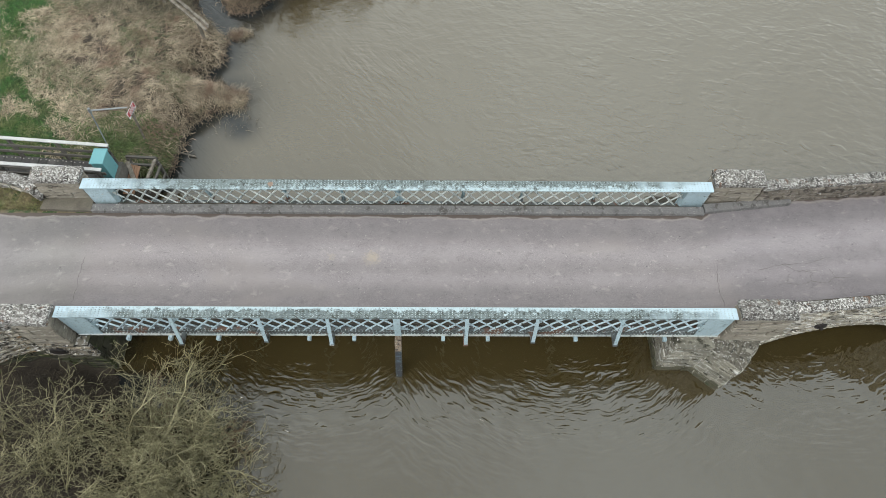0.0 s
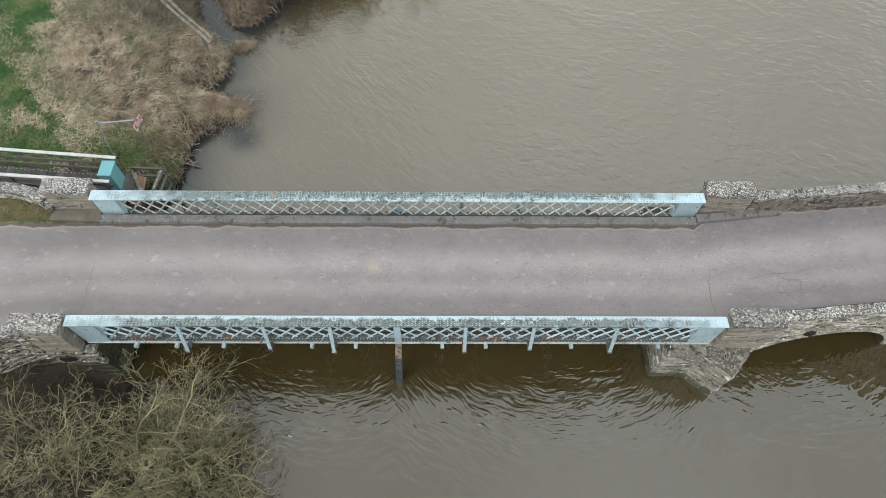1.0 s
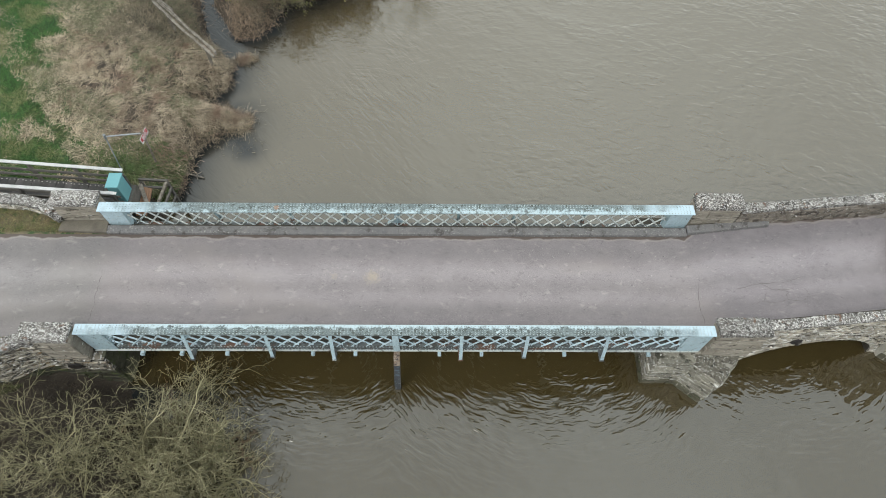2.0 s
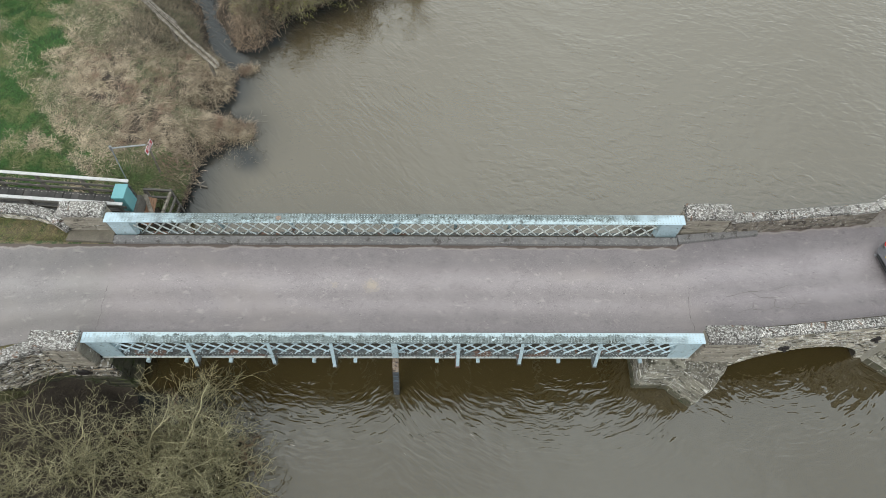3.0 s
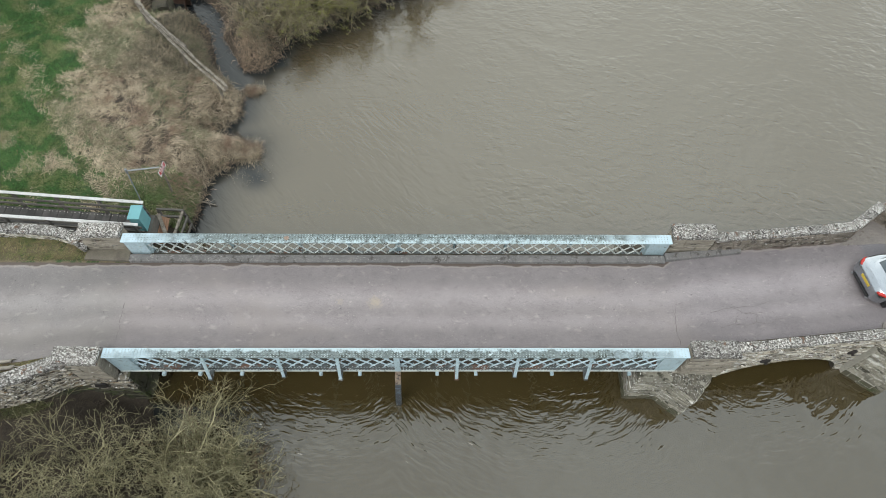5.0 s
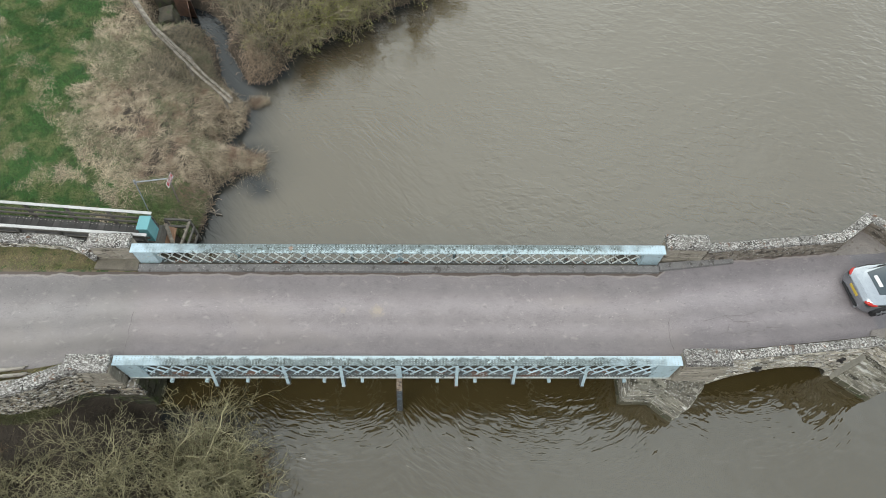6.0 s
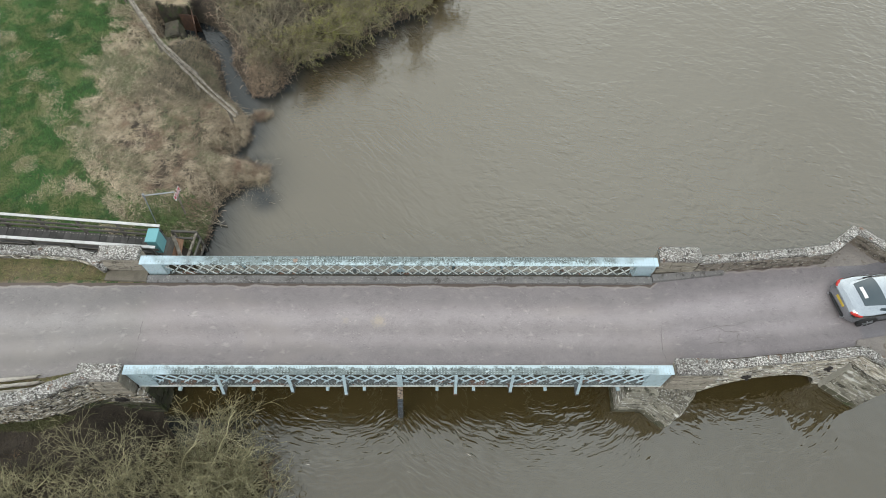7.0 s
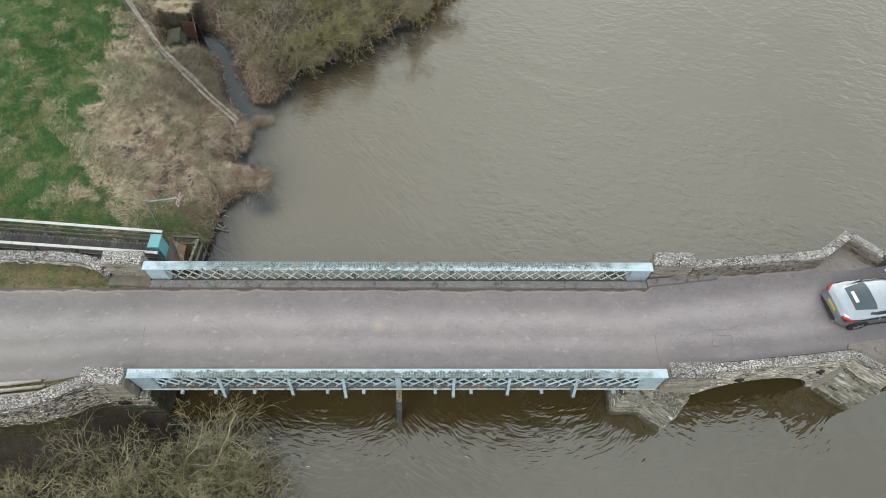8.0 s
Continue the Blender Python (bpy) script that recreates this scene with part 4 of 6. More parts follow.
far_wall = thing("parapet_wall", "rubble stone parapet with thick white-lichened coping and a pointed refuge", "parapet wall", "stone parapets", at=(15, 4.8, 0))
near_wall = thing("parapet_wall", "rubble stone parapet above the arch with thick lichened coping and refuge", "parapet wall", "stone parapets", at=(15, 0.3, 0))
for t, lines, low in ((far_wall, (far_line, far_ref, far_on), -0.9), (near_wall, (near_line, near_ref, near_on), -0.25)):
    for ln in lines:
        offs = ln if t is near_wall else [(x, y - 0.28) for x, y in ln] if ln is far_line else [(x, y - 0.24) for x, y in ln]
        part("wall_core", wall_core(bmesh.new(), offs, 0.36, low, 0.74), MORTAR, t)
        n_off = 0.18 if t is far_wall else 0.11
        coping(t, [(x, y + n_off) for x, y in offs], 0.36 if t is far_wall else 0.33, 0.77, 0.13, rng)
        if ln is not far_on and ln is not near_on:
            for p, q in zip(offs, offs[1:]):
                stone_face(t, p, q, low if t is near_wall else -0.05, 0.72, rng, 0.14, (0.3, 0.65), 0.1, meshes=None if t is near_wall else BROWN_MESHES, wild=0.3, joint=0.014)

# floors of the refuges
bm = prism(bmesh.new(), [(17.0, 4.6), (19.95, 4.75), (19.85, 5.1), (18.75, 6.1), (17.35, 4.95)], -0.4, 0.012)
solo("refuge_floor", bm, MORTAR_PALE, "pale trodden floor of the pointed refuge", "pavement", "refuge floors", kind="structure")
bm = prism(bmesh.new(), [(17.2, 0.75), (18.35, -0.2), (19.6, 1.05), (19.8, 1.72), (17.55, 1.36)], -0.4, 0.075)
solo("refuge_floor", bm, MORTAR_PALE, "pale raised floor of the refuge with a stone edge", "pavement", "refuge floors", kind="structure")

# low curved wing walls of the western approach
wing_far = thing("wing_wall", "low curved stone wall with lichened rounded top beside the verge", "wall", "wing walls", at=(-14, 4.7, 0))
pts = [(-26, 4.95), (-17, 4.9), (-14.5, 4.86), (-13.2, 4.75), (-12.55, 4.54), (-12.15, 4.30)]
part("wall_core", wall_core(bmesh.new(), pts, 0.36, -1.6, 0.30), BEDDING, wing_far)
for p, q in zip(pts[1:], pts[2:]):
    stone_face(wing_far, p, q, 0.0, 0.30, rng, 0.15, (0.25, 0.5), 0.1)
coping(wing_far, [(x, y + 0.18) for x, y in pts], 0.40, 0.34, 0.15, rng)
coping(wing_far, [(-12.2, 4.46), (-11.86, 4.26)], 0.34, 0.24, 0.2, rng)
wing_near = thing("wing_wall", "curving stone wing wall with lichened coping above the bank", "wall", "wing walls", at=(-13, -1, -1))
pts = [(-26, -1.65), (-17, -1.6), (-14.5, -1.52), (-13.4, -1.40), (-12.6, -1.2), (-12.0, -0.92), (-11.36, -0.66), (-11.0, -0.60)]
part("wall_core", wall_core(bmesh.new(), pts, 0.42, -1.9, 0.78), MORTAR, wing_near)
for p, q in zip([(-15.8, -1.57)] + pts[2:], pts[2:]):
    stone_face(wing_near, p, q, -1.5, -0.95, rng, 0.14, (0.22, 0.6), 0.12, meshes=MOSSY_SHADED_MESHES)
    stone_face(wing_near, p, q, -0.95, 0.78, rng, 0.065, (0.14, 0.5), 0.16, meshes=SHALE_MESHES, wild=0.42, joint=0.006)
coping(wing_near, [(x, y + 0.2) for x, y in pts], 0.46, 0.83, 0.17, rng)

# approach fill with its verges, west abutment
bm = prism(bmesh.new(), [(-1200, -1.3), (-14.5, -1.3), (-12, -0.75), (-11.3, -0.4), (-9.95, -0.35), (-9.95, 4.4), (-11.9, 4.5), (-13.2, 4.9), (-1200, 5.0)], -4.0, -0.03)
solo("causeway", bm, surf("verge_soil", (0.14, 0.11, 0.07), (0.19, 0.16, 0.10), 2.0, 0.95, bump=0.6, layers=(((0.05, 0.085, 0.03), 2.5, 0.5, 0.62),)), "earth causeway under the western approach road", "causeway", kind="structure")
abut = thing("abutment", "dark stone abutment under the girder end, shade put into its colour", "abutment", at=(-9.7, 2, -3))
part("core", box(bmesh.new(), -10.2, -9.5, -0.28, 4.5, -4.2, -0.5), MORTAR, abut)
# river face: shade under the girder put into the stone colour
stone_face(abut, (-9.47, -0.52), (-9.47, 1.5), -2.9, -0.52, rng, 0.30, (0.4, 0.8), 0.1, meshes=MOSSY_SHADED_MESHES)
stone_face(abut, (-11.3, -0.60), (-9.47, -0.60), -2.9, -1.5, rng, 0.22, (0.35, 0.7), 0.3, meshes=MOSSY_SHADED_MESHES)
stone_face(abut, (-11.3, -0.60), (-9.47, -0.60), -1.5, -0.52, rng, 0.13, (0.25, 0.6), 0.3, meshes=SHALE_MESHES, wild=0.6)


# ---- pier, cutwaters and arch ----
def arch_z(x):
    """Height of the arch's underside."""
    u = (x - 14.35) / 2.75
    return -3.3 + 2.3 * math.sqrt(max(0.0, 1 - u * u)) if abs(u) < 1 else -9


def spandrel():
    t = thing("arch_span", "stone arch span with rubble spandrel and two iron tie plates", "arch", at=(14.4, 2.4, -2.8))
    bm = bmesh.new()
    xs = [11.4 + 0.15 * i for i in range(40)]
    rings = []
    for x in xs:
        zl = max(arch_z(x), -4.2) if 11.6 < x < 17.1 else -4.2
        rings.append([bm.verts.new((x, y, z)) for y, z in ((near_face(x) + 0.04, zl), (near_face(x) + 0.04, -0.2), (far_face(x) + 0.32, -0.2), (far_face(x) + 0.32, zl))])
    for p, q in zip(rings, rings[1:]):
        for k in range(4):
            bm.faces.new((p[k], q[k], q[(k + 1) % 4], p[(k + 1) % 4]))
    bm.faces.new(rings[0])
    bm.faces.new(rings[-1][::-1])
    part("core", bm, MORTAR, t)
    clear = lambda c, hw, hh: c.z - hh > max(arch_z(c.x - hw), arch_z(c.x), arch_z(c.x + hw)) + 0.27 if 11.5 < c.x < 17.2 else True
    for xa, xb in ((11.2, 13.0), (13.0, 14.5), (14.5, 16.0), (16.0, 17.2)):
        stone_face(t, (xa, near_face(xa)), (xb, near_face(xb)), -2.8, -0.25, rng, 0.14, (0.3, 0.65), 0.12, clear)
    # arch stones
    k = 41
    for i in range(k):
        ang = math.pi * (i + 0.5) / k
        x, z = 14.35 - 2.75 * math.cos(ang), -3.3 + 2.3 * math.sin(ang)
        nx, nz = -math.cos(ang) / 2.75, math.sin(ang) / 2.3
        ln = math.hypot(nx, nz)
        nx, nz = nx / ln, nz / ln
        bm = bmesh.new()
        y = near_face(x)
        m = Matrix.Translation((x + nx * 0.13, y + 0.13, z + nz * 0.13)) @ Matrix.Rotation(math.atan2(nx, nz), 4, "Y")
        box(bm, -0.103, 0.103, -0.15, 0.15, -0.13, 0.13, m)
        part("arch_stone", bevelled(bm, 0.015), STONE, t)
    for x, z in ((13.25, -0.74), (16.55, -0.72)):
        bm = bmesh.new()
        m = Matrix.Translation((x, near_face(x) - 0.04, z)) @ Matrix.Rotation(radians(90), 4, "X")
        bmesh.ops.create_cone(bm, cap_ends=True, segments=20, radius1=0.20, radius2=0.17, depth=0.05, matrix=m)
        plate = part("tie_plate", bm, IRON, t, "dark rusted round tie plate")
        bm = bmesh.new()
        bmesh.ops.create_cone(bm, cap_ends=True, segments=6, radius1=0.06, radius2=0.05, depth=0.14, matrix=Matrix.Translation((0, -0.06, 0)) @ m)
        part("bolt", bm, IRON, plate)
    return t


IRON = surf("rusted_iron", (0.014, 0.012, 0.011), (0.026, 0.02, 0.017), 4.0, 0.7, bump=0.4)
spandrel()


def cutwater(ring, label):
    """A pointed pier nose. ring: left base, tip, right base and two points in the wall, each with its top height."""
    tip = ring[1]
    t = thing("cutwater", label, "cutwater", "pier noses", at=(tip[0], tip[1], WATER - 0.4))
    cx, cy = sum(p[0] for p in ring) / 5, sum(p[1] for p in ring) / 5
    bm = bmesh.new()
    lo = [bm.verts.new((x + (cx - x) * 0.004, y + (cy - y) * 0.004, WATER - 1.2)) for x, y, z in ring]
    hi = [bm.verts.new((x + (cx - x) * 0.004, y + (cy - y) * 0.004, z - 0.12)) for x, y, z in ring]
    for i in range(5):
        bm.faces.new((lo[i], lo[(i + 1) % 5], hi[(i + 1) % 5], hi[i]))
    bm.faces.new(lo[::-1])
    for i, j, k in ((0, 1, 4), (1, 3, 4), (1, 2, 3)):
        bm.faces.new((hi[i], hi[j], hi[k]))
    part("core", bm, POINTING, t, "pale mortar pointing")
    for (px, py, za), (qx, qy, zb) in ((ring[0], tip), (tip, ring[2])):
        ln = math.hypot(qx - px, qy - py)
        under = lambda c, hw, hh: c.z + hh < za + (zb - za) * math.hypot(c.x - px, c.y - py) / ln + 0.05
        stone_face(t, (px, py), (qx, qy), WATER - 0.5, WATER + 0.42, rng, 0.20, (0.3, 0.5), 0.13, under, WET_MESHES, joint=0.022)
        stone_face(t, (px, py), (qx, qy), WATER + 0.42, max(za, zb), rng, 0.20, (0.3, 0.5), 0.13, under, BLOCK_MESHES, joint=0.026)
    # sloping top of lichened slabs, cut across into courses
    for (i, j), (k, m), n in (((0, 1), (4, 3), 4), ((1, 2), (3, 3), 2)):
        a0, a1, b0, b1 = (Vector(ring[q]) for q in (i, j, k, m))
        for c in range(n):
            u0, u1 = (c + 0.006) / n, (c + 0.994) / n
            quad = [a0.lerp(a1, u0), a0.lerp(a1, u1), b0.lerp(b1, u1), b0.lerp(b1, u0)]
            bm = bmesh.new()
            top = [bm.verts.new(p + Vector((0, 0, 0.03 + 0.02 * (c % 2)))) for p in quad]
            low = [bm.verts.new(p - Vector((0, 0, 0.13))) for p in quad]
            bm.faces.new(top)
            bm.faces.new(low[::-1])
            for e in range(4):
                bm.faces.new((low[e], low[(e + 1) % 4], top[(e + 1) % 4], top[e]))
            bmesh.ops.subdivide_edges(bm, edges=list(bm.edges), cuts=5, use_grid_fill=True)
            for w in bm.verts:
                w.co += noise.noise_vector(w.co * 5) * 0.02
            part("cap_slab", bm, LICHEN_DIM, t, "sloping weathered cap slab with lichen")
    return t


LICHEN_DIM = surf("dull_lichened_stone", (0.095, 0.086, 0.066), (0.15, 0.136, 0.105), 2.5, 0.95, bump=0.9, grain=24,
                  layers=(((0.042, 0.040, 0.030), 5.0, 0.50, 0.62), ((0.50, 0.49, 0.45), 19.0, 0.56, 0.62), ((0.30, 0.285, 0.24), 4.0, 0.55, 0.66)))
pier = thing("bridge_pier", "stone pier carrying the east end of the iron span", "pier", at=(10, 2, -3.2))
part("core", box(bmesh.new(), 8.475, 9.75, -0.585, 1.5, -4.2, -0.86), POINTING, pier)
part("bed_stone", bevelled(box(bmesh.new(), 8.5, 9.72, -0.56, 1.5, -0.86, -0.66), 0.02), BLOCK, pier, "weathered bed stone under the girder end")
part("core", box(bmesh.new(), 8.475, 9.75, 1.5, 5.0, -4.2, -0.66), MORTAR, pier)
part("core", box(bmesh.new(), 9.75, 11.7, 0.02, 5.0, -4.2, -0.66), MORTAR, pier)
stone_face(pier, (8.46, -0.6), (9.7, -0.6), -3.1, -2.4, rng, 0.20, (0.3, 0.6), 0.12, meshes=WET_MESHES)
stone_face(pier, (8.46, -0.6), (9.7, -0.6), -2.4, -0.62, rng, 0.20, (0.3, 0.6), 0.12, meshes=BLOCK_MESHES)
stone_face(pier, (8.46, 5.0), (8.46, -0.6), -3.1, -2.4, rng, 0.20, (0.3, 0.6), 0.12, meshes=WET_MESHES)
stone_face(pier, (8.46, 5.0), (8.46, -0.6), -2.4, -0.62, rng, 0.20, (0.3, 0.6), 0.12, meshes=BLOCK_MESHES)
stone_face(pier, (9.7, -0.32), (11.6, -0.1), -1.6, -0.62, rng, 0.17, (0.28, 0.6), 0.12)
cutwater([(9.58, -0.60, -0.72), (10.42, -1.30, -0.84), (11.18, -0.50, -0.90), (11.42, 0.0, -0.80), (9.6, 0.0, -0.64)], "pointed stone cutwater with coursed blocks and lichened sloping top")
pier2 = thing("bridge_pier", "second stone pier at the end of the arch", "pier", at=(18.4, 2.8, -3.2))
part("core", box(bmesh.new(), 17.1, 19.9, near_face(18) + 0.1, 5.4, -4.2, -0.3), MORTAR, pier2)
cutwater([(17.3, 0.42, -0.30), (18.4, -0.46, -0.60), (19.75, 0.78, -0.55), (19.5, 1.18, -0.30), (17.3, 0.82, -0.30)], "tall pointed stone cutwater of coursed blocks under the refuge")
bm = prism(bmesh.new(), [(19.7, 0.9), (60, 13), (60, 20), (19.7, 5.3)], -4.5, -0.05)
solo("east_approach", bm, MORTAR, "masonry carrying the road on to the east bank", "bridge", kind="structure")

# ---- steel pile below the middle of the span ----
pile = thing("pile", "raking steel pile with rusty lichened head, dark below", "pile", at=(-0.1, -0.6, -3))
part("shaft", beam(bmesh.new(), (-0.08, -0.53, -0.96), (-0.15, -0.84, -3.4), 0.21, 0.21, (0, 1, 0)), surf("wet_dark_steel", (0.022, 0.030, 0.042), (0.05, 0.055, 0.06), 2.0, 0.35, bump=0.3, layers=(((0.10, 0.14, 0.17), 4.0, 0.55, 0.62), ((0.42, 0.42, 0.40), 8.0, 0.62, 0.67))), pile, "dark wet steel shaft")
part("head", bevelled(beam(bmesh.new(), (-0.07, -0.40, -0.49), (-0.08, -0.55, -1.0), 0.2, 0.2, (0, 1, 0)), 0.01), surf("rusty_lichen", (0.20, 0.125, 0.085), (0.30, 0.25, 0.19), 6.0, 0.9, bump=0.5, layers=(((0.06, 0.045, 0.04), 9.0, 0.53, 0.60), ((0.55, 0.54, 0.48), 14.0, 0.58, 0.63))), pile, "rusty lichened upper part")

# ---- footbridge beside the approach ----
PLANK = surf("dark_plank", (0.042, 0.040, 0.037), (0.075, 0.07, 0.064), 2.0, 0.7, bump=0.4, grain=50, vary=0.3, layers=(((0.16, 0.155, 0.145), 20.0, 0.64, 0.70),))


STEEL_PALE = surf("pale_screw_heads", (0.42, 0.40, 0.36), (0.3, 0.28, 0.25), 5.0, 0.6, bump=0.0)


def footbridge():
    t = thing("footbridge", "narrow timber footbridge with dark plank deck and white top rails", "footbridge", at=(-13.5, 5.8, -0.6))
    far = lambda x: 6.03 + (x + 10.0) * -0.085
    near = lambda x: 5.02 + (x + 10.0) * -0.075
    r = random.Random(3)
    pins = bmesh.new()
    for y_of, off in ((far, -0.12), (near, 0.12)):
        bm = beam(bmesh.new(), (-26, y_of(-26) + off, -0.46), (-9.95, y_of(-9.95) + off, -0.46), 0.12, 0.22)
        part("bearer", bm, TIMBER, t)
    x = -24.0
    while x < -10.1:
        w = 0.29
        z = -0.32 + r.uniform(-0.006, 0.006)
        bm = beam(bmesh.new(), (x, near(x) + 0.02, z), (x, far(x) - 0.02, z), w, 0.04)
        part("plank", bm, PLANK, t)
        for y in (near(x) + 0.10, far(x) - 0.10):
            for dx in (-0.09, 0.09):
                box(pins, x + dx - 0.018, x + dx + 0.018, y - 0.014, y + 0.014, z + 0.018, z + 0.027)
        x += w + 0.014
    tagged(part("screw_line", pins, STEEL_PALE, t, "pale screw heads in lines"), kind="stuff")
    for y_of, s in ((far, 1), (near, -1)):
        x = -23.6
        while x < -10.0:
            part("post", bevelled(box(bmesh.new(), x - 0.05, x + 0.05, y_of(x) - 0.05, y_of(x) + 0.05, -1.3, 0.655), 0.008), TIMBER, t)
            x += 1.68
        end = -10.02 if s > 0 else -9.98
        part("top_rail", bevelled(beam(bmesh.new(), (-26, y_of(-26), 0.68), (end, y_of(end), 0.68), 0.12, 0.045), 0.006), WHITE, t, "white painted top rail")
        for z in (0.36, 0.04):
            part("side_rail", beam(bmesh.new(), (-26, y_of(-26) - s * 0.07, z), (end, y_of(end) - s * 0.07, z), 0.035, 0.12), TIMBER, t)
    return t


footbridge()

TEAL = surf("teal_paint", (0.135, 0.345, 0.37), (0.16, 0.38, 0.40), 1.5, 0.45, bump=0.08, mottle=0.15, layers=(((0.07, 0.17, 0.18), 6.0, 0.66, 0.74),))
cab = thing("control_box", "turquoise painted metal control box at the footbridge end", "cabinet", at=(-10.28, 5.66, -0.32))
part("body", bevelled(box(bmesh.new(), -10.46, -10.06, 5.33, 5.92, -0.30, 0.58), 0.012), TEAL, cab)
part("lid", bevelled(box(bmesh.new(), -10.49, -10.03, 5.30, 5.95, 0.58, 0.64), 0.014), TEAL, cab, "overhanging turquoise lid")
part("plinth", box(bmesh.new(), -10.6, -9.95, 5.25, 6.1, -1.2, -0.305), TIMBER, cab, "dark timber plinth")

# broken timber staging between the box and the river
REDWOOD = surf("brown_boards", (0.20, 0.105, 0.06), (0.26, 0.15, 0.09), 3.0, 0.85, bump=0.4, vary=0.2)
stage = thing("timber_staging", "broken weathered timber staging beside the girder end", "timber frame", at=(-9.8, 6.1, -1.5))
for p, q, w, h, mm in (((-10.25, 6.75, -0.85), (-9.15, 6.72, -0.9), 0.09, 0.09, TIMBER), ((-10.2, 6.42, -0.88), (-9.2, 6.40, -0.9), 0.09, 0.08, TIMBER),
                       ((-9.14, 6.6, -0.82), (-9.3, 5.2, -0.85), 0.10, 0.09, SILVER), ((-8.95, 6.45, -0.95), (-9.08, 5.2, -0.95), 0.08, 0.08, TIMBER),
                       ((-10.08, 6.45, -0.76), (-9.42, 5.2, -0.80), 0.15, 0.05, SILVER), ((-10.0, 6.0, -0.9), (-9.75, 5.1, -0.9), 0.07, 0.06, TIMBER), ((-8.78, 6.2, -1.1), (-8.88, 5.1, -1.1), 0.07, 0.07, TIMBER)):
    part("timber", bevelled(beam(bmesh.new(), p, q, w, h), 0.006), mm, stage)
for i in range(4):
    x = -9.96 + i * 0.105
    part("board", bevelled(beam(bmesh.new(), (x, 6.38 - i * 0.03, -0.84 + i * 0.01), (x + 0.06, 5.1, -0.86), 0.09, 0.03), 0.004), REDWOOD, stage, "brown board")
for x, y in ((-9.18, 6.68), (-9.28, 5.3), (-10.2, 6.72)):
    part("leg", box(bmesh.new(), x - 0.05, x + 0.05, y - 0.05, y + 0.05, -2.4, -0.9), TIMBER, stage)

# ---- swing barrier and warning sign on the bank ----
STEEL = surf("galvanised_steel", (0.40, 0.42, 0.43), (0.3, 0.32, 0.33), 4.0, 0.45, 0.7, bump=0.1)


def pipe(bm, p, q, r, seg=10):
    p, q = Vector(p), Vector(q)
    m = Matrix.Translation((p + q) / 2) @ (q - p).to_track_quat("Z", "Y").to_matrix().to_4x4()
    bmesh.ops.create_cone(bm, cap_ends=True, segments=seg, radius1=r, radius2=r, depth=(q - p).length, matrix=m)
    return bm


bar = thing("barrier", "galvanised pole barrier leaning on the reedy bank", "barrier", at=(-11.2, 7.4, -1.1))
part("post", pipe(bmesh.new(), (-11.22, 7.42, -1.35), (-10.94, 7.44, 0.88), 0.022), surf("dull_steel", (0.34, 0.40, 0.43), (0.27, 0.31, 0.33), 4, 0.5, 0.2, bump=0.1), bar, "dull steel post")
part("arm", pipe(bmesh.new(), (-10.98, 7.42, 0.84), (-9.82, 7.78, 0.62), 0.03), STEEL, bar, "pale galvanised arm")
part("collar", pipe(bmesh.new(), (-10.965, 7.44, 0.72), (-10.945, 7.44, 0.93), 0.05), STEEL, bar)

RED = surf("sign_red", (0.50, 0.05, 0.05), (0.42, 0.05, 0.05), 3, 0.4, bump=0.0, mottle=0.15)
SIGNWHITE = surf("sign_white", (0.75, 0.75, 0.74), (0.66, 0.66, 0.65), 3, 0.45, bump=0.0, mottle=0.15)
sign = thing("warning_sign", "red and white warning sign on a timber post in reeds", "sign", at=(-10.0, 7.94, -1.1))
part("post", bevelled(beam(bmesh.new(), (-10.03, 7.95, -1.3), (-9.86, 7.95, 0.45), 0.06, 0.06, (0, 1, 0)), 0.006), SILVER, sign)
m = pose(-9.85, 7.93, 0.30, -4, 0, 85)
board = part("panel", bevelled(box(bmesh.new(), -0.31, 0.31, -0.008, 0.008, -0.14, 0.14, m), 0.004), SIGNWHITE, sign, "white panel with red field")
part("red_field", box(bmesh.new(), -0.28, 0.28, -0.0135, -0.0095, -0.06, 0.12, m), RED, board)
for w, z in ((0.40, 0.075), (0.34, 0.03), (0.38, -0.015)):
    part("lettering_bar", box(bmesh.new(), -w / 2, w / 2, -0.0175, -0.0145, z - 0.011, z + 0.011, m), SIGNWHITE, board)
part("lettering_bar", box(bmesh.new(), -0.2, 0.2, -0.0135, -0.0095, -0.115, -0.09, m), IRON, board)

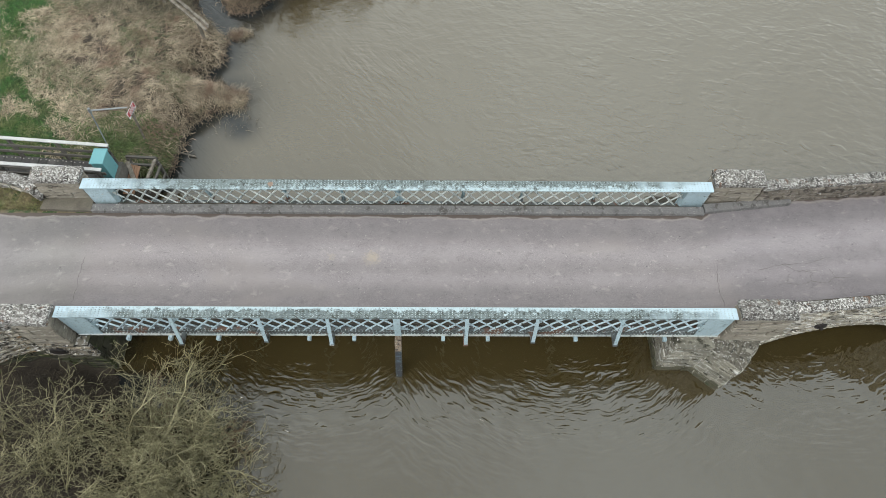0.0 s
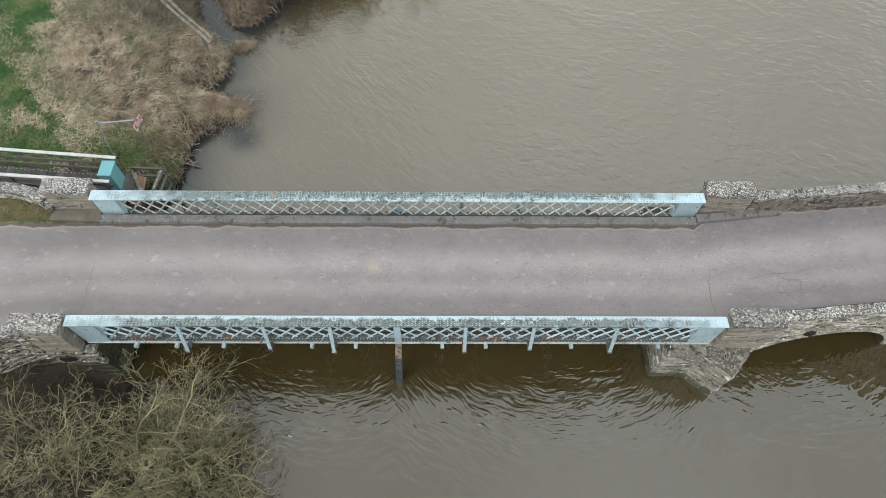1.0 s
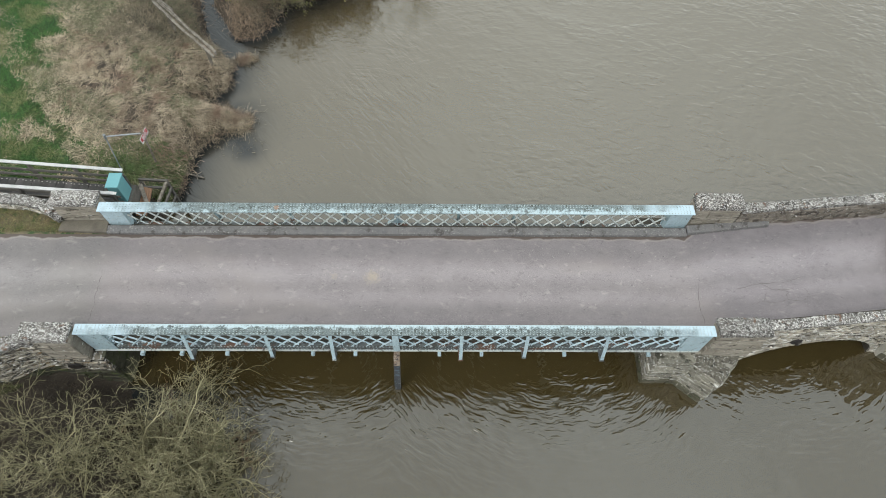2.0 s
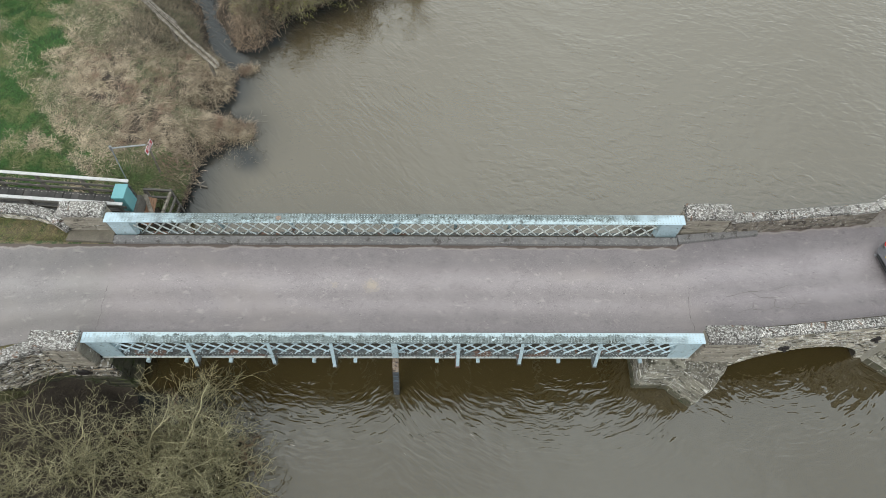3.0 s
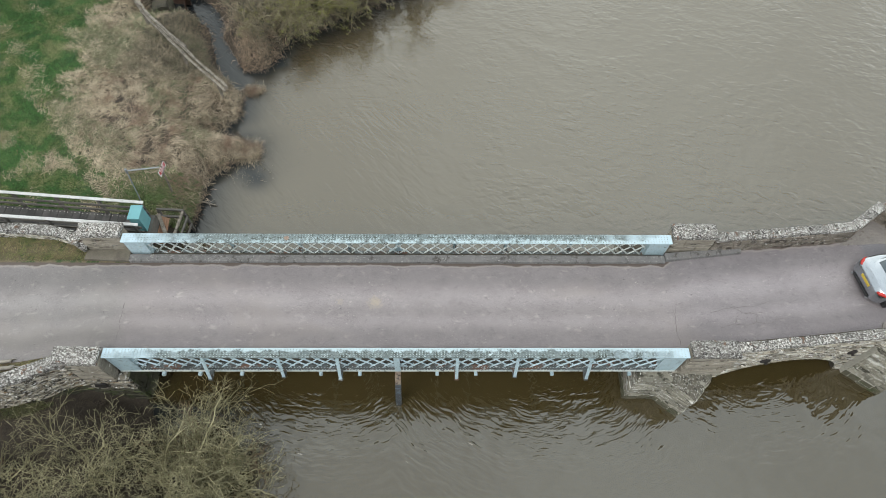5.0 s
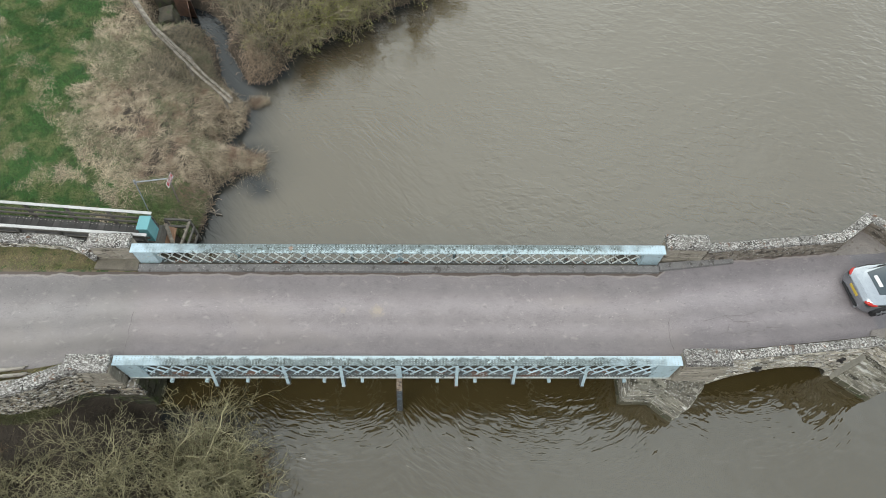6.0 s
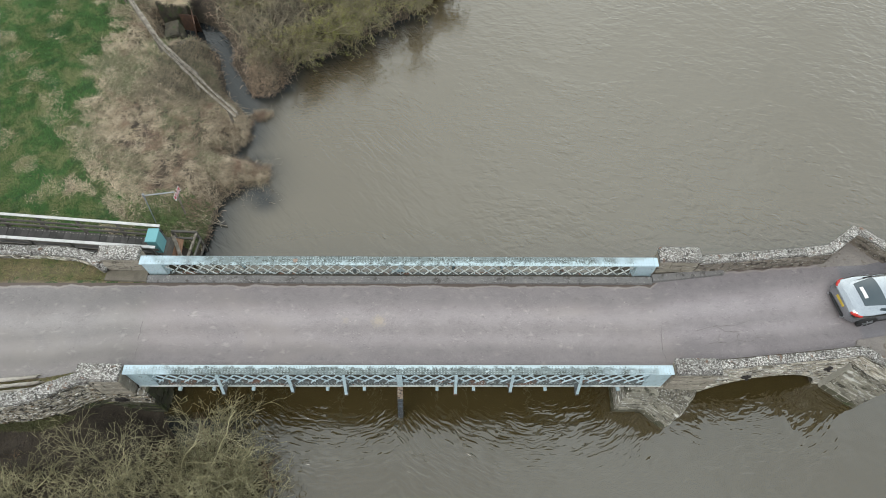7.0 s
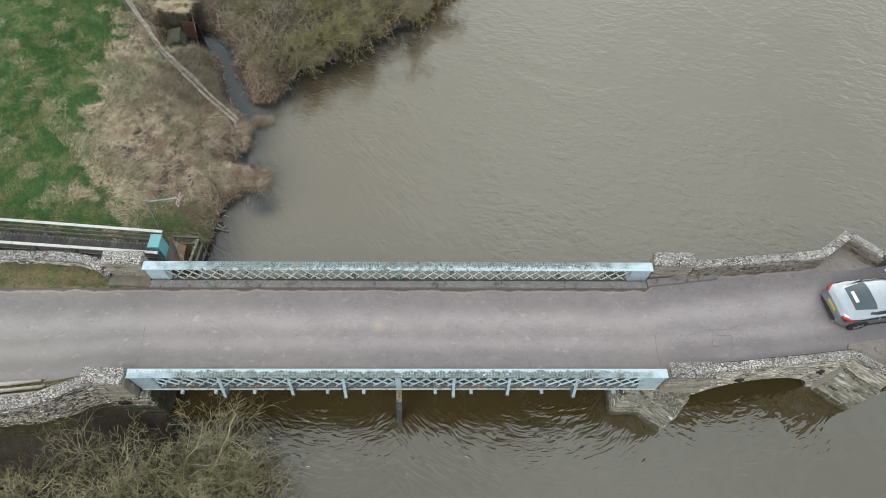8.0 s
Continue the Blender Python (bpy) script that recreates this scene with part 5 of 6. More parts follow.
# ---- old post and rail fence running down to the water ----
fence = thing("rail_fence", "silvered post and rail fence slumping into the inlet", "fence", at=(-12.5, 18, -1.2))
for p, q, w in (((-17.6, 24.2, -0.12), (-13.2, 18.0, -0.42), 0.11), ((-16.9, 23.2, -0.10), (-13.5, 18.55, -0.28), 0.09), ((-13.4, 18.2, -0.34), (-10.75, 15.4, -0.56), 0.12),
                ((-13.15, 18.05, -0.30), (-10.75, 15.85, -0.45), 0.09), ((-11.0, 15.62, -0.55), (-8.55, 13.38, -0.88), 0.11), ((-10.95, 15.95, -0.42), (-9.4, 14.3, -0.6), 0.08), ((-10.45, 15.4, -0.6), (-8.48, 13.52, -0.86), 0.09),
                ((-17.5, 24.35, -0.06), (-13.2, 18.25, -0.30), 0.10), ((-13.3, 18.3, -0.28), (-10.6, 15.6, -0.50), 0.10), ((-10.9, 15.8, -0.50), (-8.5, 13.60, -0.80), 0.10), ((-12.4, 17.25, -0.36), (-9.6, 14.55, -0.66), 0.07)):
    bm = beam(bmesh.new(), p, q, w, 0.06)
    bmesh.ops.subdivide_edges(bm, edges=[ed for ed in bm.edges if ed.calc_length() > 1], cuts=16)
    for v in bm.verts:
        v.co += noise.noise_vector(v.co * 1.2) * 0.035 + noise.noise_vector(v.co * 7.0) * 0.025
    part("rail", bm, SILVER, fence)
for x, y, top in ((-16.3, 22.3, -0.24), (-13.3, 18.15, -0.42), (-10.9, 15.55, -0.6), (-9.05, 13.95, -0.95)):
    part("post", bevelled(box(bmesh.new(), x - 0.06, x + 0.06, y - 0.06, y + 0.06, -2.9, top), 0.01), SILVER, fence)

# ---- concrete headwall at the inlet ----
CONC = surf("damp_concrete", (0.030, 0.027, 0.018), (0.070, 0.060, 0.040), 1.6, 0.9, bump=0.7, layers=(((0.045, 0.055, 0.022), 2.5, 0.50, 0.62), ((0.16, 0.14, 0.10), 6.0, 0.60, 0.70)))
hw = thing("headwall", "old damp concrete headwall with rusty sheet at the inlet", "headwall", at=(-13.5, 21.9, -2))
bm = bevelled(box(bmesh.new(), -14.55, -12.85, 22.0, 22.7, -3.2, -1.02), 0.05, 2)


def crumbled(bm, cuts, size):
    bmesh.ops.subdivide_edges(bm, edges=[ed for ed in bm.edges if ed.calc_length() > 0.2], cuts=cuts, use_grid_fill=True)
    for v in bm.verts:
        v.co += noise.noise_vector(v.co * 2.3) * size + noise.noise_vector(v.co * 7.0) * size * 0.35
    return bm


crumbled(bm, 6, 0.09)
part("beam", bm, CONC, hw)
m = pose(-13.25, 20.3, -1.75, 6, -7, 14)
part("fallen_block", crumbled(bevelled(box(bmesh.new(), -0.40, 0.40, -0.58, 0.58, -0.6, 0.45, m), 0.05, 2), 5, 0.10), CONC, hw, "tilted concrete block")
part("rust_sheet", box(bmesh.new(), -0.03, 0.03, -0.8, 0.6, -0.9, 0.5, pose(-12.6, 21.6, -2.0, 0, 8, 20)), surf("red_rust", (0.10, 0.052, 0.03), (0.055, 0.032, 0.022), 4, 0.85, bump=0.5), hw, "rusty sheet pile")
part("rust_sheet", box(bmesh.new(), -0.5, 0.5, -0.03, 0.03, -0.9, 0.3, pose(-12.9, 21.85, -2.0, 0, 0, -8)), bpy.data.materials["red_rust"], hw, "rusty sheet pile")

# ---- timber poles stacked on the near verge ----
for i, (p, q) in enumerate((((-15.9, -0.40, 0.09), (-13.28, -0.14, 0.09)), ((-15.9, -0.66, 0.09), (-13.12, -0.36, 0.09)), ((-15.9, -0.92, 0.08), (-12.92, -0.56, 0.08)))):
    bm = bmesh.new()
    m = Matrix.Translation((Vector(p) + Vector(q)) / 2) @ (Vector(q) - Vector(p)).to_track_quat("Z", "Y").to_matrix().to_4x4()
    bmesh.ops.create_cone(bm, cap_ends=True, segments=12, radius1=0.085, radius2=0.062, depth=(Vector(q) - Vector(p)).length, matrix=m)
    bmesh.ops.subdivide_edges(bm, edges=[ed for ed in bm.edges if ed.calc_length() > 1], cuts=22)
    for v in bm.verts:
        v.co += noise.noise_vector(Vector((v.co.x * 1.5, v.co.y * 9, v.co.z * 9 + i * 5))) * 0.022 + noise.noise_vector(v.co * 14) * 0.012
    for e in range(3):
        end = Vector(q) + Vector((rng.uniform(-0.05, 0.0), rng.uniform(-0.05, 0.05), rng.uniform(-0.03, 0.03)))
        beam(bm, end - Vector((0.25, 0.02, 0.0)), end + Vector((rng.uniform(0.05, 0.2), rng.uniform(-0.06, 0.08), 0.0)), 0.02, 0.02)
    solo("timber_pole", bm, surf("peeled_pole", (0.48, 0.45, 0.40), (0.27, 0.245, 0.205), 5.0, 0.85, bump=0.4, grain=50, stretch=(0.15, 1, 1), layers=(((0.14, 0.12, 0.095), 9.0, 0.56, 0.66),)) if i == 0 else bpy.data.materials["peeled_pole"], "peeled grey timber pole lying on the verge", "pole", "poles on the verge", smooth=True)

# a drifted branch at the water's edge
br = thing("driftwood", "small pale branch caught at the water's edge", "branch", at=(-9, 8.3, -2.75))
bm = pipe(bmesh.new(), (-9.5, 8.45, -2.70), (-8.62, 8.22, -2.74), 0.03, 6)
pipe(bm, (-9.0, 8.32, -2.72), (-8.75, 8.5, -2.68), 0.018, 6)
pipe(bm, (-8.95, 8.3, -2.72), (-8.85, 8.1, -2.70), 0.015, 6)
part("limb", bm, SILVER, br)

# a tie plate on the western wing wall
bm = bmesh.new()
bmesh.ops.create_cone(bm, cap_ends=True, segments=18, radius1=0.24, radius2=0.2, depth=0.06, matrix=Matrix.Translation((-10.58, -0.66, -1.0)) @ Matrix.Rotation(radians(90), 4, "X"))
solo("tie_plate", bm, IRON, "dark round iron tie plate on the stone face", "tie plate")


# ---- the silver coupe on the road ----
def lerp_table(x, table):
    for (a0, b0), (a1, b1) in zip(table, table[1:]):
        if x <= a1:
            return b0 + (b1 - b0) * max(0.0, (x - a0) / (a1 - a0))
    return table[-1][1]


def car_width(x):
    return lerp_table(x, ((-2.16, 0.60), (-2.10, 0.72), (-1.9, 0.84), (-1.35, 0.905), (-0.6, 0.875), (0.3, 0.865), (1.3, 0.90), (1.75, 0.84), (2.0, 0.72), (2.10, 0.58), (2.155, 0.42)))


def car_height(x):
    return lerp_table(x, ((-2.16, 0.72), (-2.08, 0.88), (-1.85, 0.955), (-1.3, 0.96), (0.0, 0.92), (0.8, 0.925), (1.3, 0.85), (1.75, 0.74), (2.0, 0.63), (2.155, 0.48)))


def roof_height(x):
    return lerp_table(x, ((-2.0, 0.93), (-1.65, 1.02), (-1.2, 1.165), (-0.8, 1.265), (-0.45, 1.312), (-0.2, 1.32), (0.05, 1.29), (0.3, 1.205), (0.6, 1.06), (0.95, 0.90)))


def roof_width(x):
    return lerp_table(x, ((-2.0, 0.58), (-1.5, 0.70), (-0.8, 0.755), (0.0, 0.765), (0.5, 0.76), (0.95, 0.70)))


def roof_point(x, s, lift=0.0):
    zb = 0.86
    z = zb + (roof_height(x) - zb) * (1 - abs(s) ** 2.8) ** 0.62
    return (x, roof_width(x) * s * (1 + lift), z + lift)


def roof_patch(x0, x1, s0, s1, lift, nx=10, ns=8, bow=0.0):
    """A piece of the cabin's shell."""
    bm = bmesh.new()
    g = []
    for i in range(nx + 1):
        row = []
        for j in range(ns + 1):
            s = s0(i / nx) + (s1(i / nx) - s0(i / nx)) * j / ns
            x = x0 + (x1 - x0) * i / nx - bow * s * s * (1 if x1 > 0 else -0.4)
            row.append(bm.verts.new(roof_point(x, s, lift)))
        g.append(row)
    for i in range(nx):
        for j in range(ns):
            bm.faces.new((g[i][j], g[i + 1][j], g[i + 1][j + 1], g[i][j + 1]))
    return bm


def car(at, heading):
    paint = surf("silver_car_paint", (0.53, 0.565, 0.59), (0.49, 0.525, 0.555), 0.5, 0.24, 1.0, bump=0.0, mottle=0.15)
    glass = surf("dark_car_glass", (0.035, 0.055, 0.065), (0.045, 0.065, 0.075), 1.0, 0.05, bump=0.0, mottle=0.15, spec=0.9)
    rubber = surf("tyre_rubber", (0.02, 0.02, 0.02), (0.03, 0.03, 0.03), 5.0, 0.8, bump=0.2)
    alloy = surf("wheel_alloy", (0.45, 0.46, 0.47), (0.4, 0.41, 0.42), 5.0, 0.35, 0.8, bump=0.0)
    lens = surf("clear_lamp", (0.6, 0.62, 0.64), (0.5, 0.52, 0.54), 5.0, 0.1, bump=0.0, mottle=0.15)
    tail = surf("red_lamp", (0.42, 0.025, 0.02), (0.5, 0.03, 0.02), 5.0, 0.15, bump=0.0, mottle=0.15)
    plate = surf("yellow_plate", (0.55, 0.40, 0.06), (0.5, 0.36, 0.05), 5.0, 0.5, bump=0.0, mottle=0.15)
    t = thing("car", "silver two-door coupe with dark glass on the road", "car")
    # body shell
    bm = bmesh.new()
    xs = [-2.16 + 4.315 * i / 44 for i in range(45)]
    rings = []
    for x in xs:
        w, h = car_width(x), car_height(x)
        lowz = 0.20 + 0.10 * max(0, abs(x) - 1.85) / 0.3
        prof = [(w * 0.90, lowz), (w * 0.985, lowz + 0.10), (w, min(0.50, h - 0.16)), (w * 0.985, min(0.68, h - 0.10)), (w * 0.93, h - 0.055), (w * 0.80, h - 0.012), (w * 0.5, h + 0.008), (0, h + 0.018)]
        full = prof + [(-y, z) for y, z in prof[-2::-1]]
        rings.append([bm.verts.new((x, y, z)) for y, z in full])
    for p, q in zip(rings, rings[1:]):
        for k in range(len(p) - 1):
            bm.faces.new((p[k], q[k], q[k + 1], p[k + 1]))
        bm.faces.new((p[-1], q[-1], q[0], p[0]))
    bm.faces.new(rings[0])
    bm.faces.new(rings[-1][::-1])
    part("body", bm, paint, t, smooth=True)
    one = lambda v: (lambda u: v)
    part("roof", roof_patch(-2.0, 0.95, one(-0.998), one(0.998), 0.0, 30, 20), paint, t, smooth=True)
    part("windscreen", roof_patch(0.10, 0.90, one(-0.86), one(0.86), 0.008, 8, 14, 0.12), glass, t, "dark windscreen", smooth=True)
    part("rear_window", roof_patch(-1.62, -0.86, lambda u: -0.70 - 0.1 * u, lambda u: 0.70 + 0.1 * u, 0.008, 8, 12, 0.10), glass, t, "dark rear window with a pale label", smooth=True)
    part("rear_label", roof_patch(-1.50, -1.38, one(-0.3), one(0.38), 0.014, 3, 6), SIGNWHITE, t, "white strip")
    for s in (-1, 1):
        part("side_window", roof_patch(-1.05, 0.62, lambda u: s * (0.90 + 0.05 * u), lambda u: s * 0.99, 0.010, 12, 4), glass, t, "dark side window", smooth=True)
        # lamps
        bm = bmesh.new()
        bmesh.ops.create_uvsphere(bm, u_segments=14, v_segments=8, radius=1.0, matrix=pose(1.86, s * 0.66, 0.645, 0, 16, -s * 30) @ Matrix.Diagonal((0.22, 0.085, 0.06, 1)))
        part("headlight", bm, lens, t, "clear headlight", smooth=True)
        bm = bmesh.new()
        bmesh.ops.create_uvsphere(bm, u_segments=14, v_segments=8, radius=1.0, matrix=pose(-1.93, s * 0.70, 0.80, 0, 0, s * 32) @ Matrix.Diagonal((0.24, 0.10, 0.085, 1)))
        part("tail_light", bm, tail, t, "red tail light", smooth=True)
        bm = bmesh.new()
        bmesh.ops.create_uvsphere(bm, u_segments=12, v_segments=8, radius=1.0, matrix=pose(0.46, s * 0.98, 0.98, 0, 0, s * 12) @ Matrix.Diagonal((0.065, 0.11, 0.075, 1)))
        mirror = part("wing_mirror", bm, paint, t, smooth=True)
        part("mirror_stalk", beam(bmesh.new(), (0.48, s * 0.78, 0.92), (0.47, s * 0.92, 0.96), 0.06, 0.04), rubber, mirror)
        part("door_handle", bevelled(box(bmesh.new(), -0.68, -0.62, s * 0.865 - 0.02, s * 0.865 + 0.02, 0.66, 0.80), 0.012), alloy, t, "upright bright door handle")
        part("sill", box(bmesh.new(), -0.95, 0.95, s * 0.83 - 0.03, s * 0.83 + 0.03, 0.15, 0.21), rubber, t)
        part("exhaust", pipe(bmesh.new(), (-2.20, s * 0.52, 0.27), (-2.0, s * 0.52, 0.27), 0.045, 12), alloy, t)
        for x in (-1.32, 1.33):
            m = Matrix.Translation((x, s * 0.80, 0.325)) @ Matrix.Rotation(radians(90), 4, "X")
            hub = tagged(new("wheel"), "dark tyre on a spoked alloy rim")
            hub.parent = t
            bm = bmesh.new()
            bmesh.ops.create_cone(bm, cap_ends=True, segments=28, radius1=0.385, radius2=0.385, depth=0.225, matrix=m @ Matrix.Translation((0, 0, 0)))
            part("arch_liner", bm, rubber, hub, "dark wheel arch")
            bm = bmesh.new()
            bmesh.ops.create_cone(bm, cap_ends=True, segments=28, radius1=0.325, radius2=0.325, depth=0.245, matrix=m)
            bmesh.ops.bevel(bm, geom=[ed for ed in bm.edges if len(ed.link_faces) == 2 and any(len(f.verts) > 4 for f in ed.link_faces)], offset=0.03, segments=2, affect="EDGES")
            part("tyre", bm, rubber, hub)
            bm = bmesh.new()
            for k in range(6):
                c = k * math.pi / 3
                beam(bm, (x, s * 0.926, 0.325), (x + 0.215 * math.cos(c), s * 0.926, 0.325 + 0.215 * math.sin(c)), 0.03, 0.06, (0, 1, 0))
            bmesh.ops.create_cone(bm, cap_ends=True, segments=16, radius1=0.06, radius2=0.05, depth=0.03, matrix=Matrix.Translation((x, s * 0.93, 0.325)) @ Matrix.Rotation(radians(90), 4, "X"))
            part("rim", bm, alloy, hub, "six-spoke alloy rim")
    part("number_plate", bevelled(box(bmesh.new(), -2.185, -2.165, -0.26, 0.26, 0.60, 0.71), 0.004), plate, t, "yellow plate with dark bars")
    part("bumper", bevelled(box(bmesh.new(), -2.175, -2.05, -0.55, 0.55, 0.24, 0.36), 0.03), rubber, t, "dark lower bumper")
    part("front_grille", bevelled(box(bmesh.new(), 2.05, 2.165, -0.36, 0.36, 0.26, 0.40), 0.02), rubber, t, "dark front grille")
    part("badge", bevelled(box(bmesh.new(), 2.125, 2.145, -0.05, 0.05, 0.50, 0.54), 0.005), alloy, t)
    part("wiper", beam(bmesh.new(), (0.86, 0.5, 0.965), (0.72, -0.15, 1.035), 0.02, 0.015), rubber, t)
    t.matrix_basis = pose(*at, 0, 0, heading)
    return t


car((19.13, 3.05, 0.03), 8.0)


# ---- vegetation ----
def ribbons(roots, heading, rise, length, width, droop, rs):
    """Two-quad blades from arrays."""
    k = len(roots)
    out = np.stack([np.cos(heading) * np.cos(rise), np.sin(heading) * np.cos(rise), np.sin(rise)], 1)
    side = np.stack([-np.sin(heading), np.cos(heading), np.zeros(k)], 1)
    tw = rs.uniform(-0.8, 0.8, k)[:, None]
    side = side * np.cos(tw) + np.array([0, 0, 1.0]) * np.sin(tw)
    w = (width / 2)[:, None]
    p1 = roots + out * (length * 0.5)[:, None] + rs.normal(0, 0.03, (k, 3)) * length[:, None]
    p2 = roots + out * length[:, None] - np.array([0, 0, 1.0]) * (droop * length)[:, None] + rs.normal(0, 0.06, (k, 3)) * length[:, None]
    v = np.stack([roots - side * w, roots + side * w, p1 - side * w * 0.85, p1 + side * w * 0.85, p2 - side * w * 0.25, p2 + side * w * 0.25], 1).reshape(-1, 3)
    b = (np.arange(k) * 6)[:, None]
    q = np.concatenate([b + np.array([[0, 1, 3, 2]]), b + np.array([[2, 3, 5, 4]])], 0)
    return v, q


def scatter(count, x0, x1, y0, y1, keep, seed):
    rs = np.random.RandomState(seed)
    x, y = rs.uniform(x0, x1, count), rs.uniform(y0, y1, count)
    z, turf, d = land(x, y)
    ok = keep(x, y, turf, d, rs)
    return np.stack([x, y, np.maximum(z, WATER - 0.05)], 1)[ok], turf[ok], d[ok], rs


STRAW = surf("dead_reed", (0.47, 0.385, 0.275), (0.26, 0.208, 0.143), 1.6, 0.85, bump=0.0, island=0.5, layers=(((0.235, 0.160, 0.112), 0.8, 0.48, 0.62), ((0.205, 0.185, 0.115), 1.3, 0.56, 0.68), ((0.52, 0.43, 0.31), 1.7, 0.60, 0.70)))
STRAW_PALE = surf("bleached_grass", (0.56, 0.465, 0.33), (0.36, 0.30, 0.195), 1.6, 0.85, bump=0.0, island=0.4)
BRUSH = surf("grey_brush", (0.245, 0.205, 0.142), (0.125, 0.108, 0.070), 1.1, 0.85, bump=0.0, island=0.6, layers=(((0.135, 0.138, 0.078), 0.9, 0.55, 0.70),))
RUSSET = surf("russet_reed", (0.335, 0.248, 0.172), (0.178, 0.132, 0.09), 1.4, 0.85, bump=0.0, island=0.55)
DULLGREEN = surf("mixed_green_litter", (0.095, 0.155, 0.048), (0.175, 0.18, 0.085), 1.5, 0.85, bump=0.0, island=0.45)
OLIVE = surf("olive_stems", (0.20, 0.205, 0.115), (0.13, 0.15, 0.075), 1.5, 0.85, bump=0.0, island=0.45)
GRASS = surf("meadow_grass", (0.040, 0.122, 0.022), (0.075, 0.150, 0.036), 0.9, 0.7, bump=0.0, island=0.45,
             layers=(((0.165, 0.185, 0.070), 0.9, 0.45, 0.60), ((0.028, 0.100, 0.022), 0.6, 0.54, 0.66), ((0.19, 0.185, 0.075), 2.4, 0.63, 0.72)))


def blades(name, label, material, got, length, width, rise, droop, swirl, category="grass", tangle=1.4, lie=0.0):
    roots, turf, d, rs = got
    k = len(roots)
    flow = lie + 4.0 * smooth_noise(roots[:, 0], roots[:, 1], 1.1, swirl) + 2.6 * smooth_noise(roots[:, 0], roots[:, 1], 5.0, swirl + 7) + rs.normal(0, tangle, k)
    v, q = ribbons(roots, flow, rs.uniform(*rise, k), rs.uniform(*length, k), rs.uniform(*width, k), rs.uniform(*droop, k), rs)
    ob = new(name, mesh_from_arrays(name, v, q, material))
    return tagged(ob, label, category, kind="stuff")


def in_span(x, y):
    """Clear of the causeway, the footbridge and the river's open water."""
    return ~((y > -1.6) & (y < 6.75) & (x < -10.0)) & ~((y < 6.6) & (y > -0.6))


reed = scatter(150000, -19, -7, 6.6, 27, lambda x, y, t, d, r: in_span(x, y) & (d > 0.12) & ~((x > -13) & (y > 14.8)) & (t < r.uniform(0.01, 0.30, x.shape)) & (r.uniform(0, 1, x.shape) < 0.60 + 0.7 * smooth_noise(x, y, 2.2, 15) + 1.9 * smooth_noise(x, y, 7.0, 45)) & ~((x > -8.5) & (y > 9.6) & (y < 12.6) & (r.uniform(0, 1, x.shape) > 0.35)) & (np.hypot((x + 10.1) / 1.8, (y - 7.4) / 1.2) > r.uniform(0.75, 1.2, x.shape)), 21)
blades("reed_bed", "flattened straw-coloured dead reeds matted along the bank", STRAW, reed, (0.22, 0.65), (0.010, 0.022), (-0.05, 0.5), (0.0, 0.35), 31, "reeds", 0.75, -0.25)
scrub = scatter(60000, -14.5, -8, 14.5, 24, lambda x, y, t, d, r: (d > 0.3) & (x < -8.3) & (x + 14.2 > 0.35 * (y - 14.5)) & (x < -9.0 - 0.32 * (y - 15)) & (r.uniform(0, 1, x.shape) < 0.6), 20)
blades("brush", "low grey-brown brush between the fence and the inlet", BRUSH, scrub, (0.2, 0.55), (0.010, 0.022), (0.05, 0.9), (0.05, 0.3), 30, "brush")
pale = scatter(150000, -26, -12, 6.9, 27, lambda x, y, t, d, r: in_span(x, y) & (t < 0.5) & (t > 0.006) & (r.uniform(0, 1, x.shape) < 0.7 + 1.3 * smooth_noise(x, y, 3.0, 16)), 22)
blades("bleached_tussocks", "bleached tussock grass between the lawn and the reeds", STRAW_PALE, pale, (0.14, 0.4), (0.012, 0.026), (0.0, 0.7), (0.1, 0.4), 32, tangle=2.4)
green = scatter(230000, -27, -12, 6.9, 27, lambda x, y, t, d, r: in_span(x, y) & (t > r.uniform(0.12, 0.8, x.shape)), 23)
blades("meadow_grass", "short green meadow grass with worn patches", GRASS, green, (0.07, 0.20), (0.014, 0.034), (0.1, 1.0), (0.0, 0.3), 33)
stray = scatter(150000, -27, -13.5, 6.9, 27, lambda x, y, t, d, r: in_span(x, y) & (t > 0.5) & (r.uniform(0, 1, x.shape) < -0.25 + 2.8 * smooth_noise(x, y, 3.0, 19) + 1.3 * smooth_noise(x, y, 0.5, 77)), 19)
blades("dead_grass", "scattered dead grass wisps in the lawn", STRAW_PALE, stray, (0.10, 0.25), (0.010, 0.022), (0.05, 0.7), (0.0, 0.3), 29)
dull = scatter(52000, -12.6, -8.8, 6.7, 9.8, lambda x, y, t, d, r: in_span(x, y) & (d > 0.1) & (r.uniform(0, 1, x.shape) < 1.5 - np.hypot((x + 10.1) / 2.0, (y - 7.4) / 1.35)), 24)
blades("bramble_patch", "low dark green brambles and litter by the staging", DULLGREEN, dull, (0.10, 0.28), (0.03, 0.06), (0.1, 1.0), (0.1, 0.4), 34, "brambles")
mixed = scatter(60000, -16.9, -9.3, 8, 23, lambda x, y, t, d, r: in_span(x, y) & (d > 0.4) & (t < 0.5) & (r.uniform(0, 1, x.shape) < 0.10 + 0.16 * (x < -13.2) + 1.6 * smooth_noise(x, y, 1.2, 44)), 17)
blades("green_litter", "dull green stems among the dead reeds", OLIVE, mixed, (0.2, 0.5), (0.012, 0.024), (0.1, 0.8), (0.05, 0.3), 27)
brush = scatter(50000, -13, 5, 16.8, 33, lambda x, y, t, d, r: (d > 0.22) & (x > -11.8 + 0.62 * (23.5 - y) * (y < 23.5)) & (r.uniform(0, 1, x.shape) < 0.8), 25)
